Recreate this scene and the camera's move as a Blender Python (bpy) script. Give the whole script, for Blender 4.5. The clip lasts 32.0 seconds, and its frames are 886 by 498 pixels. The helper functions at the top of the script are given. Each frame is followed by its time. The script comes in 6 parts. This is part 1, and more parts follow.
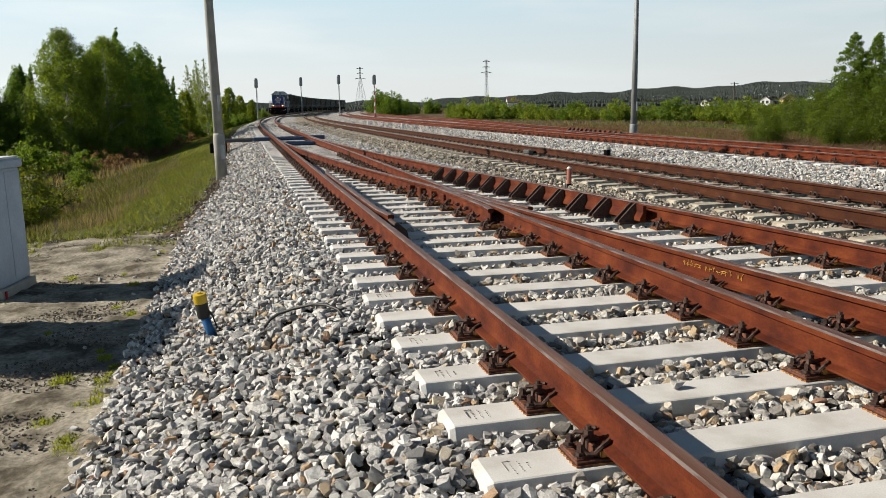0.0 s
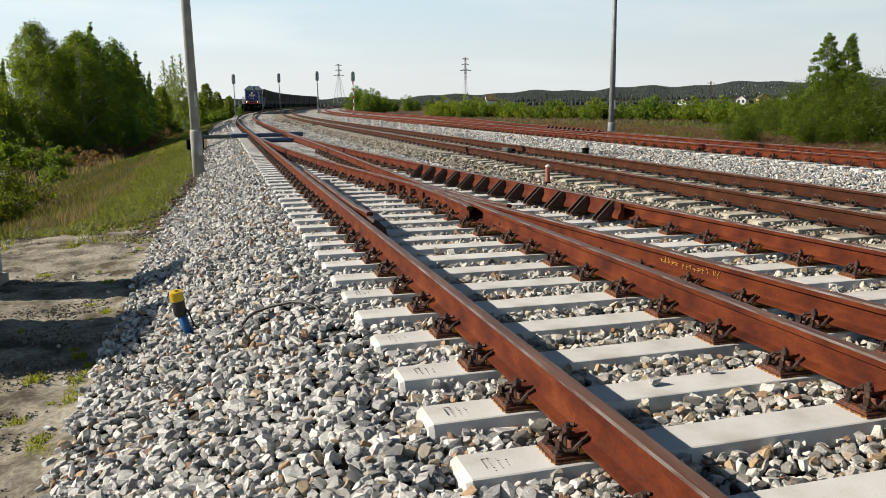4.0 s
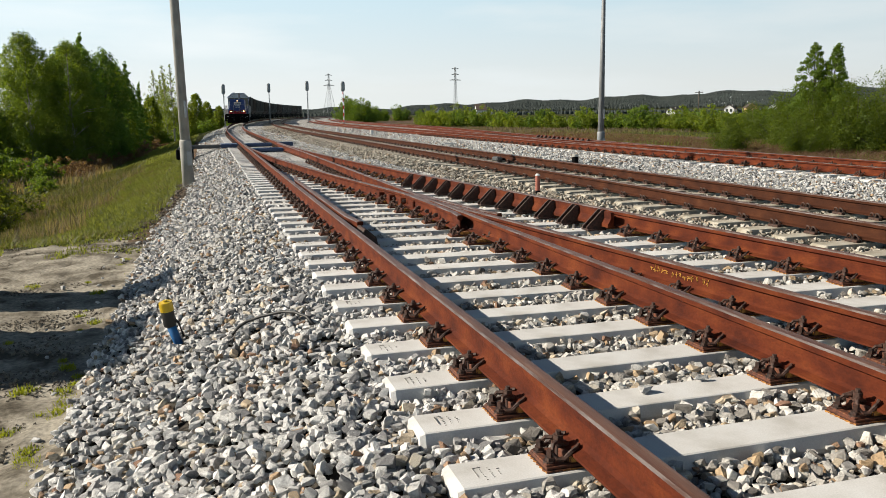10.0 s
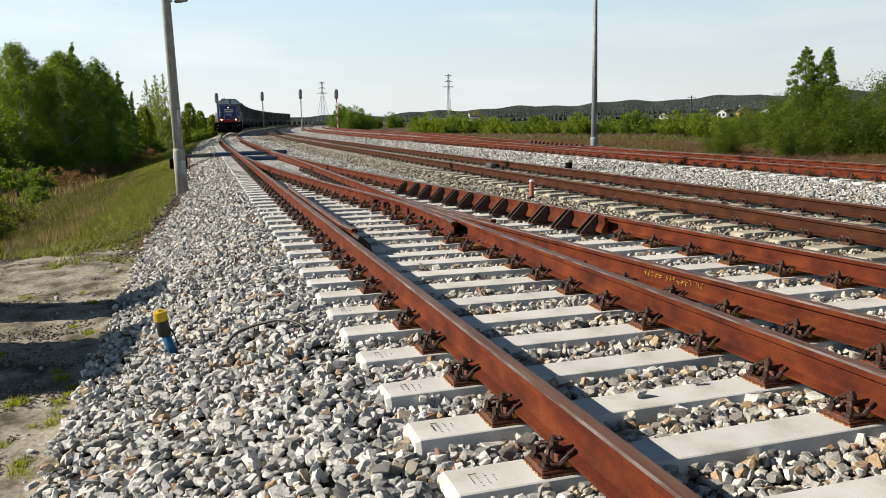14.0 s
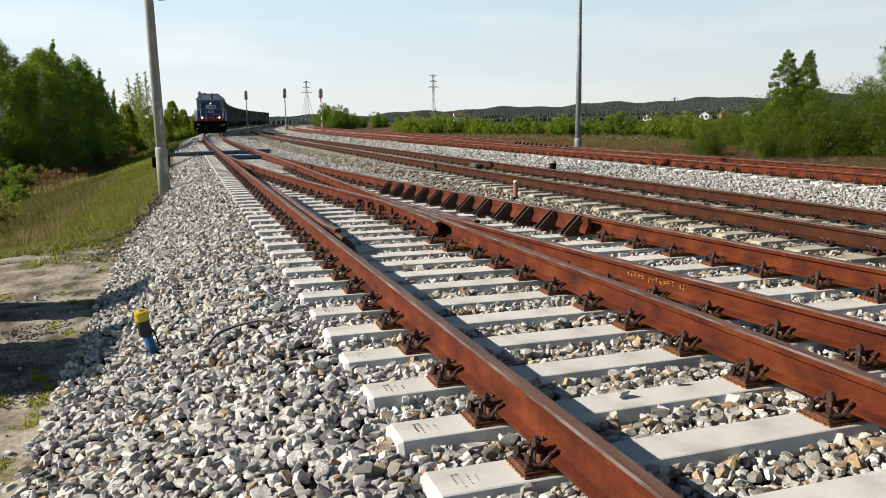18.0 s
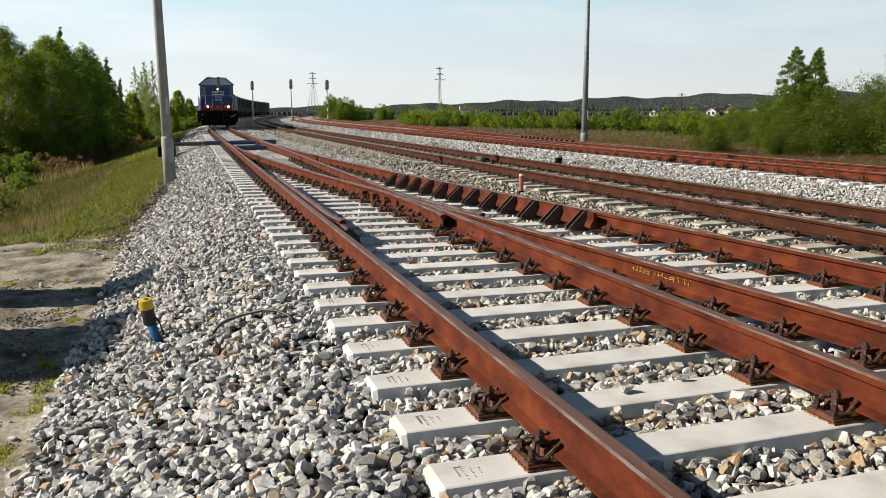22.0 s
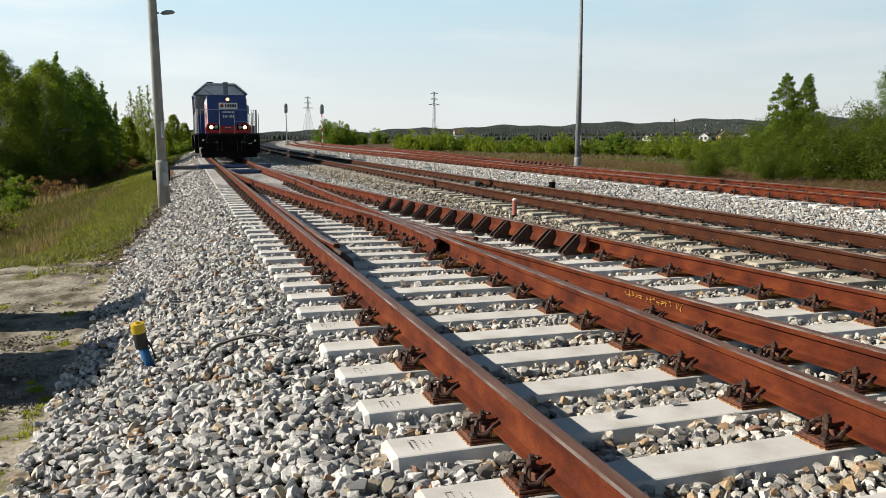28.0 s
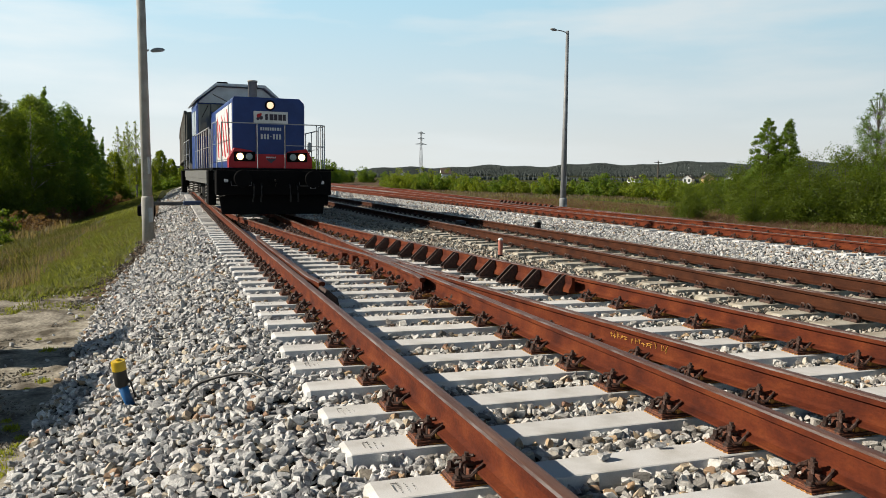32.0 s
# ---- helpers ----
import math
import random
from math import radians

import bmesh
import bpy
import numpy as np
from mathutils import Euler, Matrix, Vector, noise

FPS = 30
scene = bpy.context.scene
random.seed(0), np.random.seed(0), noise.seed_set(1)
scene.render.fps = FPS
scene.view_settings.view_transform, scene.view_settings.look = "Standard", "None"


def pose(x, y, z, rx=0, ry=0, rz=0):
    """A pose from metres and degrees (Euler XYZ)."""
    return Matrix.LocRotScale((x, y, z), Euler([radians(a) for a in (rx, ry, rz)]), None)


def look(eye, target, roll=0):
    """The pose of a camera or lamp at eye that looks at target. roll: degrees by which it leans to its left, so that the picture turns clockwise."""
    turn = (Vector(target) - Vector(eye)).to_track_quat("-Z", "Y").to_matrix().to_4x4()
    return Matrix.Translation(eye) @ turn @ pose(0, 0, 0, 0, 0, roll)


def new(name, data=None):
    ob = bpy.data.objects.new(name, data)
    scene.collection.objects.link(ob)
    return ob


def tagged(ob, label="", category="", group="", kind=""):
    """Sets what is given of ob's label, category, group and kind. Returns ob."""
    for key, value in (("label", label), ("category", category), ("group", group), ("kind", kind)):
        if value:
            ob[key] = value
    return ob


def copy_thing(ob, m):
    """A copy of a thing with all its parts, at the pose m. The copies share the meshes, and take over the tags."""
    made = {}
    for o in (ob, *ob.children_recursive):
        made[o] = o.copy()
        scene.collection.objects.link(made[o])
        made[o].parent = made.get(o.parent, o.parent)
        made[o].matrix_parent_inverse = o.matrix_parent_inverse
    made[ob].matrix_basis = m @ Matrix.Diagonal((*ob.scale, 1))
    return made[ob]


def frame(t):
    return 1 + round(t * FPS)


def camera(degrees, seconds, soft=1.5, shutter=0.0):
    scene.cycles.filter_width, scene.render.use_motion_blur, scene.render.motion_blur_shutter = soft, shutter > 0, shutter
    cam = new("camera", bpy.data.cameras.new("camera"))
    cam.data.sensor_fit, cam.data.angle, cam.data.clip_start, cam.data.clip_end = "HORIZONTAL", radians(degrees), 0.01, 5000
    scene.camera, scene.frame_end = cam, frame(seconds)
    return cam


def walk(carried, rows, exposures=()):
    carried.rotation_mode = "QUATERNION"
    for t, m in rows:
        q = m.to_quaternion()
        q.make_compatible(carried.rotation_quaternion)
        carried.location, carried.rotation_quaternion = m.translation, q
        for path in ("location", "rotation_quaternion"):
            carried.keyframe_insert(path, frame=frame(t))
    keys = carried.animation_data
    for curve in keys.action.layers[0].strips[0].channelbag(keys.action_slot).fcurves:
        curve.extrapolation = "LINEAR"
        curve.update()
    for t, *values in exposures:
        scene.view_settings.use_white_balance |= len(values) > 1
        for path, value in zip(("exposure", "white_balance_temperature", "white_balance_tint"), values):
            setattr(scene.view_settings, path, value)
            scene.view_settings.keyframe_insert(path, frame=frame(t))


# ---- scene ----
cam = camera(59.2, 32.0, 0.65)
# seconds, place, yaw, pitch and roll of the hand-held camera
VIEW = [
    (0, -1.386, -2.665, 1.414, -14.27, -10.44, -1.01), (0.5, -1.388, -2.664, 1.414, -14.46, -10.48, -0.92), (1, -1.384, -2.661, 1.414, -14.31, -10.19, -0.91),
    (1.5, -1.385, -2.666, 1.415, -14.38, -10.08, -0.97), (2, -1.390, -2.666, 1.412, -14.65, -10.22, -0.96), (2.5, -1.386, -2.664, 1.415, -15.10, -10.28, -0.86),
    (3, -1.383, -2.664, 1.415, -15.90, -10.30, -0.63), (3.5, -1.384, -2.660, 1.414, -15.79, -10.59, -0.68), (5.5, -1.389, -2.661, 1.410, -16.14, -10.69, -0.63),
    (6, -1.386, -2.663, 1.409, -15.85, -10.75, -0.74), (6.5, -1.385, -2.659, 1.406, -15.60, -10.78, -0.70), (7, -1.386, -2.667, 1.406, -15.04, -10.59, -0.70),
    (7.5, -1.391, -2.672, 1.408, -14.79, -10.49, -1.16), (8, -1.384, -2.671, 1.412, -15.27, -10.04, -1.04), (8.5, -1.385, -2.669, 1.412, -15.57, -9.96, -1.06),
    (9, -1.387, -2.667, 1.410, -15.80, -9.92, -0.95), (9.5, -1.388, -2.665, 1.411, -16.07, -9.87, -0.81), (10, -1.387, -2.665, 1.412, -16.56, -9.97, -0.77),
    (10.5, -1.385, -2.657, 1.409, -17.08, -10.01, -0.54), (11, -1.388, -2.654, 1.410, -17.11, -10.13, -0.64), (11.5, -1.383, -2.655, 1.406, -17.00, -10.09, -0.70),
    (12, -1.384, -2.665, 1.410, -16.96, -9.87, -0.89), (12.5, -1.378, -2.673, 1.413, -16.74, -9.84, -1.04), (13, -1.381, -2.676, 1.413, -16.97, -9.45, -1.13),
    (13.5, -1.384, -2.676, 1.416, -16.97, -9.46, -1.25), (14, -1.384, -2.672, 1.412, -16.95, -9.49, -1.25), (14.5, -1.385, -2.669, 1.415, -17.20, -9.57, -1.20),
    (16.5, -1.388, -2.661, 1.414, -17.82, -9.30, -0.54), (17, -1.386, -2.661, 1.416, -17.88, -9.35, -0.49), (17.5, -1.386, -2.663, 1.411, -17.99, -9.37, -0.77),
    (18, -1.378, -2.668, 1.412, -18.12, -9.50, -0.89), (18.5, -1.378, -2.673, 1.414, -17.86, -9.61, -0.96), (19, -1.378, -2.676, 1.411, -17.73, -9.46, -0.96),
    (19.5, -1.373, -2.674, 1.411, -17.80, -9.52, -1.18), (20, -1.371, -2.676, 1.414, -17.69, -9.36, -1.42), (20.5, -1.374, -2.668, 1.412, -18.15, -9.76, -0.97),
    (21, -1.378, -2.657, 1.406, -18.35, -9.90, -0.50), (21.5, -1.382, -2.656, 1.406, -17.78, -10.14, -0.46), (22, -1.383, -2.657, 1.406, -17.81, -10.00, -0.15),
    (22.5, -1.382, -2.659, 1.406, -18.10, -9.59, 0.22), (23, -1.380, -2.661, 1.407, -17.72, -9.61, -0.04), (23.5, -1.378, -2.663, 1.407, -17.53, -9.54, -0.06),
    (24, -1.375, -2.662, 1.406, -17.94, -9.49, 0.11), (24.5, -1.381, -2.660, 1.406, -17.89, -9.57, 0.12), (25, -1.376, -2.665, 1.413, -18.06, -9.16, 0.05),
    (25.5, -1.381, -2.667, 1.407, -17.77, -8.87, -0.02), (27.5, -1.376, -2.679, 1.408, -17.89, -8.20, -0.07), (28, -1.378, -2.677, 1.411, -18.24, -8.25, -0.01),
    (28.5, -1.377, -2.674, 1.411, -18.36, -8.05, 0.19), (29, -1.374, -2.670, 1.410, -18.65, -8.06, 0.33), (29.5, -1.377, -2.670, 1.408, -18.90, -8.17, 0.59),
    (30, -1.383, -2.665, 1.407, -18.46, -8.47, 0.55), (30.5, -1.383, -2.661, 1.410, -18.44, -8.70, 0.49), (31, -1.384, -2.662, 1.417, -18.56, -7.94, 0.49),
    (31.5, -1.378, -2.670, 1.418, -18.71, -6.55, 0.45), (32, -1.379, -2.671, 1.415, -19.29, -5.40, 0.70),
]
EYE = (-1.385, -2.665, 1.414)
walk(cam, [(t, pose(x, y, z, 90 + p, 0, w) @ pose(0, 0, 0, 0, 0, r)) for t, x, y, z, w, p, r in VIEW],
     [(0, 0.77), (4, 0.80), (9, 0.85), (14, 0.87), (25, 0.84), (30.5, 0.78), (32, 0.76)])

# world, sun
SUN_AZ, SUN_EL = 164.0, 30.0   # anticlockwise from +x: the sun stands left of the line and a little ahead
sd = Vector((math.cos(radians(SUN_AZ)), math.sin(radians(SUN_AZ)), 0))
to_sun = Vector((sd.x * math.cos(radians(SUN_EL)), sd.y * math.cos(radians(SUN_EL)), math.sin(radians(SUN_EL))))
world = bpy.data.worlds.new("sky")
scene.world = world
world.use_nodes = True
wn, wl = world.node_tree.nodes, world.node_tree.links
sky = wn.new("ShaderNodeTexSky")
sky.sky_type, sky.sun_disc = "NISHITA", False
sky.sun_elevation = radians(SUN_EL)
sky.sun_rotation = math.atan2(to_sun.x, to_sun.y)
sky.air_density, sky.dust_density, sky.ozone_density = 1.0, 0.35, 3.0
bg = wn["Background"]
bg.inputs["Strength"].default_value = 0.0258
# summer haze: a pale veil that thins out overhead, with faint high streaks
tc, mp, nz, rp, mx, sep, hz = (wn.new("ShaderNode" + k) for k in ("TexCoord", "Mapping", "TexNoise", "ValToRGB", "Mix", "SeparateXYZ", "MapRange"))
mx.data_type = "RGBA"
mp.inputs["Scale"].default_value = (1.6, 1.6, 9.0)
nz.inputs["Scale"].default_value, nz.inputs["Detail"].default_value = 2.0, 6.0
rp.color_ramp.elements[0].position, rp.color_ramp.elements[0].color = 0.5, (0, 0, 0, 1)
rp.color_ramp.elements[1].position, rp.color_ramp.elements[1].color = 0.72, (0.75, 0.75, 0.75, 1)
hz.inputs["From Min"].default_value, hz.inputs["From Max"].default_value = 0.24, 0.46
hz.inputs["To Min"].default_value, hz.inputs["To Max"].default_value = 0.97, 0.0
wl.new(tc.outputs["Generated"], mp.inputs["Vector"])
wl.new(mp.outputs["Vector"], nz.inputs["Vector"])
wl.new(nz.outputs["Fac"], rp.inputs["Fac"])
wl.new(tc.outputs["Generated"], sep.inputs["Vector"])
wl.new(sep.outputs["Z"], hz.inputs["Value"])
wl.new(hz.outputs["Result"], mx.inputs["Factor"])
wl.new(sky.outputs["Color"], mx.inputs[6])
veil = wn.new("ShaderNodeValToRGB")
for e, (p, c) in zip([veil.color_ramp.elements[0], veil.color_ramp.elements.new(0.4), veil.color_ramp.elements[1]], ((0.03, (0.90, 0.88, 0.86, 1)), (0.12, (0.83, 0.92, 0.93, 1)), (0.25, (0.50, 0.80, 0.97, 1)))):
    e.position, e.color = p, c
veil_mul, wisp = wn.new("ShaderNodeMix"), wn.new("ShaderNodeMix")
for k in (veil_mul, wisp):
    k.data_type = "RGBA"
veil_mul.blend_type, veil_mul.inputs["Factor"].default_value = "MULTIPLY", 1.0
wl.new(sep.outputs["Z"], veil.inputs["Fac"])
wl.new(rp.outputs["Color"], wisp.inputs["Factor"])
wl.new(veil.outputs["Color"], wisp.inputs[6])
wisp.inputs[7].default_value = (0.95, 0.95, 0.95, 1)
wl.new(wisp.outputs[2], veil_mul.inputs[6])
# the haze is brighter towards the sun
side, bright = wn.new("ShaderNodeMapRange"), wn.new("ShaderNodeVectorMath")
bright.operation = "SCALE"
side.inputs["From Min"].default_value, side.inputs["From Max"].default_value = -0.3, 0.75
side.inputs["To Min"].default_value, side.inputs["To Max"].default_value = 1.08, 0.84
wl.new(sep.outputs["X"], side.inputs["Value"])
bright.inputs[0].default_value = (20.6, 22.1, 22.4)
wl.new(side.outputs["Result"], bright.inputs["Scale"])
wl.new(bright.outputs["Vector"], veil_mul.inputs[7])
wl.new(veil_mul.outputs[2], mx.inputs[7])
wl.new(mx.outputs[2], bg.inputs["Color"])
sun = new("sun", bpy.data.lights.new("sun", "SUN"))
sun.data.energy, sun.data.angle, sun.data.color = 4.9, radians(0.6), (1.0, 0.91, 0.765)
sun.matrix_world = look(to_sun * 300, (0, 0, 0))


# ---- materials ----
def mat(name, stops, scale=6.0, detail=6.0, rough=0.8, metal=0.0, bump=0.0, bump_scale=60.0, fine=0.15, random_by="", spread=0.0, stretch=(1, 1, 1), coords="Object", spec=0.5):
    """A surface: colour stops over a broad noise, a second fine grain, relief, and a spread of brightness by object or island."""
    m = bpy.data.materials.new(name)
    m.use_nodes = True
    n, l = m.node_tree.nodes, m.node_tree.links
    b = n["Principled BSDF"]
    b.inputs["Roughness"].default_value, b.inputs["Metallic"].default_value = rough, metal
    b.inputs["Specular IOR Level"].default_value = spec
    co, mpg = n.new("ShaderNodeTexCoord"), n.new("ShaderNodeMapping")
    mpg.inputs["Scale"].default_value = stretch
    l.new(co.outputs[coords], mpg.inputs["Vector"])
    big = n.new("ShaderNodeTexNoise")
    big.inputs["Scale"].default_value, big.inputs["Detail"].default_value = scale, detail
    l.new(mpg.outputs["Vector"], big.inputs["Vector"])
    ramp = n.new("ShaderNodeValToRGB")
    el = ramp.color_ramp.elements
    while len(el) < len(stops):
        el.new(0.5)
    for e, (p, c) in zip(el, stops):
        e.position, e.color = p, (*c, 1)
    l.new(big.outputs["Fac"], ramp.inputs["Fac"])
    small = n.new("ShaderNodeTexNoise")
    small.inputs["Scale"].default_value, small.inputs["Detail"].default_value = bump_scale, 4.0
    l.new(mpg.outputs["Vector"], small.inputs["Vector"])
    val = n.new("ShaderNodeMapRange")
    val.inputs["From Min"].default_value, val.inputs["From Max"].default_value = 0.25, 0.75
    val.inputs["To Min"].default_value, val.inputs["To Max"].default_value = 1 - fine, 1 + fine
    l.new(small.outputs["Fac"], val.inputs["Value"])
    hsv = n.new("ShaderNodeHueSaturation")
    l.new(ramp.outputs["Color"], hsv.inputs["Color"])
    last = val.outputs["Result"]
    if random_by:
        src = n.new("ShaderNodeObjectInfo").outputs["Random"] if random_by == "object" else n.new("ShaderNodeNewGeometry").outputs["Random Per Island"]
        sp = n.new("ShaderNodeMapRange")
        sp.inputs["To Min"].default_value, sp.inputs["To Max"].default_value = 1 - spread, 1 + spread
        l.new(src, sp.inputs["Value"])
        mu = n.new("ShaderNodeMath")
        mu.operation = "MULTIPLY"
        l.new(last, mu.inputs[0])
        l.new(sp.outputs["Result"], mu.inputs[1])
        last = mu.outputs["Value"]
    l.new(last, hsv.inputs["Value"])
    l.new(hsv.outputs["Color"], b.inputs["Base Color"])
    if bump:
        bp = n.new("ShaderNodeBump")
        bp.inputs["Strength"].default_value, bp.inputs["Distance"].default_value = bump, 0.01
        l.new(small.outputs["Fac"], bp.inputs["Height"])
        l.new(bp.outputs["Normal"], b.inputs["Normal"])
    return m


def stone_mat(name, stops, single=False):
    """Crushed stone: each piece takes its own colour, with grain on it."""
    m = mat(name, [(0.34, (0.62, 0.62, 0.62)), (0.52, (0.96, 0.96, 0.96)), (0.7, (1.06, 1.05, 1.04))], scale=28, rough=0.85, bump=0.6, bump_scale=110, fine=0.2)
    n, l = m.node_tree.nodes, m.node_tree.links
    geo, ramp, mix = n.new("ShaderNodeNewGeometry"), n.new("ShaderNodeValToRGB"), n.new("ShaderNodeMix")
    mix.data_type, mix.blend_type = "RGBA", "MULTIPLY"
    mix.inputs["Factor"].default_value = 1.0
    el = ramp.color_ramp.elements
    while len(el) < len(stops):
        el.new(0.5)
    for e, (p, c) in zip(el, stops):
        e.position, e.color = p, (*c, 1)
    l.new(n.new("ShaderNodeObjectInfo").outputs["Random"] if single else geo.outputs["Random Per Island"], ramp.inputs["Fac"])
    hsv = next(x for x in n if x.bl_idname == "ShaderNodeHueSaturation")
    l.new(ramp.outputs["Color"], mix.inputs[6])
    l.new(hsv.outputs["Color"], mix.inputs[7])
    l.new(mix.outputs[2], n["Principled BSDF"].inputs["Base Color"])
    return m


def plain(name, colour, rough=0.5, metal=0.0, fine=0.08, spec=0.5):
    d = tuple(c * 0.82 for c in colour)
    return mat(name, [(0.35, d), (0.65, colour)], scale=3, rough=rough, metal=metal, fine=fine, bump_scale=30, spec=spec)


def glow(name, colour, strength):
    m = bpy.data.materials.new(name)
    m.use_nodes = True
    b = m.node_tree.nodes["Principled BSDF"]
    b.inputs["Base Color"].default_value = (*colour, 1)
    b.inputs["Emission Color"].default_value = (*colour, 1)
    b.inputs["Emission Strength"].default_value = strength
    return m


def leaf_mat(name, dark, light, spread=0.35):
    m = mat(name, [(0.35, dark), (0.65, light)], scale=0.9, rough=0.6, fine=0.2, bump_scale=8, random_by="island", spread=spread, spec=0.25)
    b = m.node_tree.nodes["Principled BSDF"]
    tr, add = m.node_tree.nodes.new("ShaderNodeBsdfTranslucent"), m.node_tree.nodes.new("ShaderNodeMixShader")
    tr.inputs["Color"].default_value = (light[0] * 1.9, light[1] * 1.9, light[2] * 0.9, 1)
    add.inputs["Fac"].default_value = 0.48
    l = m.node_tree.links
    out = m.node_tree.nodes["Material Output"]
    l.new(b.outputs["BSDF"], add.inputs[1])
    l.new(tr.outputs["BSDF"], add.inputs[2])
    l.new(add.outputs["Shader"], out.inputs["Surface"])
    return m


RUST = mat("rusty_steel", [(0.28, (0.03517, 0.00561, 0.0018)), (0.5, (0.0766, 0.01384, 0.003312)), (0.74, (0.1212, 0.02768, 0.00648))], scale=7, detail=9, rough=0.85, bump=0.3, bump_scale=70, fine=0.2, stretch=(1, 0.6, 1), spec=0.2)
RUST_DULL = mat("dull_rusty_steel", [(0.3, (0.02448, 0.0072, 0.00324)), (0.6, (0.04896, 0.01512, 0.00576)), (0.75, (0.072, 0.0252, 0.01008))], scale=6, detail=9, rough=0.8, bump=0.3, bump_scale=70, fine=0.2, stretch=(1, 0.6, 1), spec=0.15)
HEAD_WORN = mat("worn_rail_head", [(0.35, (0.06653, 0.02541, 0.01432)), (0.6, (0.1109, 0.05082, 0.03103)), (0.75, (0.1552, 0.08639, 0.05729))], scale=14, rough=0.5, bump=0.15, bump_scale=140, fine=0.2, stretch=(2, 0.15, 1))
HEAD_EDGE = mat("bare_rail_edge", [(0.4, (0.0465, 0.0168, 0.00868)), (0.52, (0.093, 0.069, 0.062)), (0.7, (0.155, 0.135, 0.1302))], scale=9, detail=10, rough=0.45, metal=0.2, bump=0.2, bump_scale=140, fine=0.25, stretch=(3, 0.4, 3))
CLIP = mat("dark_rusty_iron", [(0.35, (0.0198, 0.0108, 0.0081)), (0.7, (0.063, 0.0252, 0.0144))], scale=30, rough=0.7, fine=0.25, bump=0.3)
PAD = mat("rust_stained_pad", [(0.35, (0.14, 0.049, 0.014)), (0.6, (0.364, 0.168, 0.035)), (0.75, (0.476, 0.28, 0.084))], scale=40, rough=0.9, fine=0.2)
PLATE = mat("rusty_plate", [(0.35, (0.0462, 0.01386, 0.00616)), (0.6, (0.1078, 0.0308, 0.01155)), (0.75, (0.231, 0.1001, 0.0231))], scale=30, rough=0.8, fine=0.2, bump=0.3)
CONCRETE = mat("sleeper_concrete", [(0.3, (0.376, 0.3613, 0.3392)), (0.5, (0.488, 0.4791, 0.4664)), (0.75, (0.544, 0.544, 0.5427))], scale=4, rough=0.9, bump=0.06, bump_scale=140, fine=0.1, random_by="object", spread=0.08)
CONCRETE_OLD = mat("dusty_sleeper_concrete", [(0.3, (0.2176, 0.1854, 0.137)), (0.55, (0.3385, 0.3063, 0.2499)), (0.75, (0.403, 0.3788, 0.3224))], scale=5, rough=0.9, bump=0.3, bump_scale=140, fine=0.15, random_by="object", spread=0.1)
POLE = mat("grey_concrete_pole", [(0.35, (0.231, 0.2233, 0.2079)), (0.65, (0.308, 0.3003, 0.2772))], scale=3, rough=0.9, bump=0.3, bump_scale=120, fine=0.12)
STONE_STOPS = [(0.0, (0.138, 0.1373, 0.144)), (0.14, (0.3036, 0.3001, 0.297)), (0.5, (0.46, 0.4548, 0.4455)), (0.86, (0.5796, 0.5719, 0.558)), (0.91, (0.46, 0.4118, 0.333)), (0.96, (0.3588, 0.2608, 0.1575)), (1.0, (0.2484, 0.1373, 0.09))]
STONE_W, STONE_ONE = stone_mat("pale_ballast_stone", STONE_STOPS), stone_mat("pale_single_stone", STONE_STOPS, True)
STONE_T = stone_mat("dusty_ballast_stone", [(0.0, (0.0847, 0.07315, 0.06006)), (0.25, (0.2387, 0.2079, 0.1656)), (0.6, (0.3619, 0.3311, 0.2772)), (0.85, (0.4543, 0.4274, 0.3735)), (1.0, (0.2926, 0.2002, 0.1232))])
STONE_M = stone_mat("mixed_ballast_stone", [(0.0, (0.0924, 0.0847, 0.077)), (0.18, (0.2541, 0.2387, 0.2194)), (0.5, (0.4235, 0.412, 0.3889)), (0.75, (0.5236, 0.5159, 0.4928)), (0.84, (0.4312, 0.3773, 0.2926)), (0.93, (0.3388, 0.2387, 0.1386)), (1.0, (0.2079, 0.1155, 0.077))])
POLE_STEEL = mat("weathered_steel_pole", [(0.35, (0.1309, 0.1386, 0.1463)), (0.65, (0.1925, 0.2002, 0.2079))], scale=3, rough=0.6, metal=0.2, fine=0.1, bump_scale=60)
BLACK = plain("black_paint", (0.0045, 0.0045, 0.00495), rough=0.8, spec=0.06)
BLUE = plain("blue_paint", (0.00924, 0.03542, 0.1617), rough=0.42, spec=0.3)
RED = plain("red_paint", (0.385, 0.01155, 0.01694), rough=0.5, spec=0.3)
WHITE = plain("white_paint", (0.6006, 0.6006, 0.5929), rough=0.4)
GREY = plain("grey_paint", (0.231, 0.2541, 0.2695), rough=0.45)
DGREY = plain("dark_grey_paint", (0.0539, 0.05775, 0.0616), rough=0.6)
STEEL = plain("galvanised_steel", (0.3234, 0.3311, 0.3388), rough=0.45, metal=0.6)
YELLOW = plain("yellow_plastic", (0.539, 0.3542, 0.01155), rough=0.4)
CABLEBLUE = plain("blue_plastic_pipe", (0.01155, 0.1001, 0.2772), rough=0.4)
RUBBER = plain("black_rubber", (0.0108, 0.0108, 0.0108), rough=0.6)
LIGHTGREY = plain("light_grey_enamel", (0.31, 0.385, 0.48), rough=0.5)
MACHINE = plain("blue_machine_paint", (0.00924, 0.0308, 0.0924), rough=0.45)
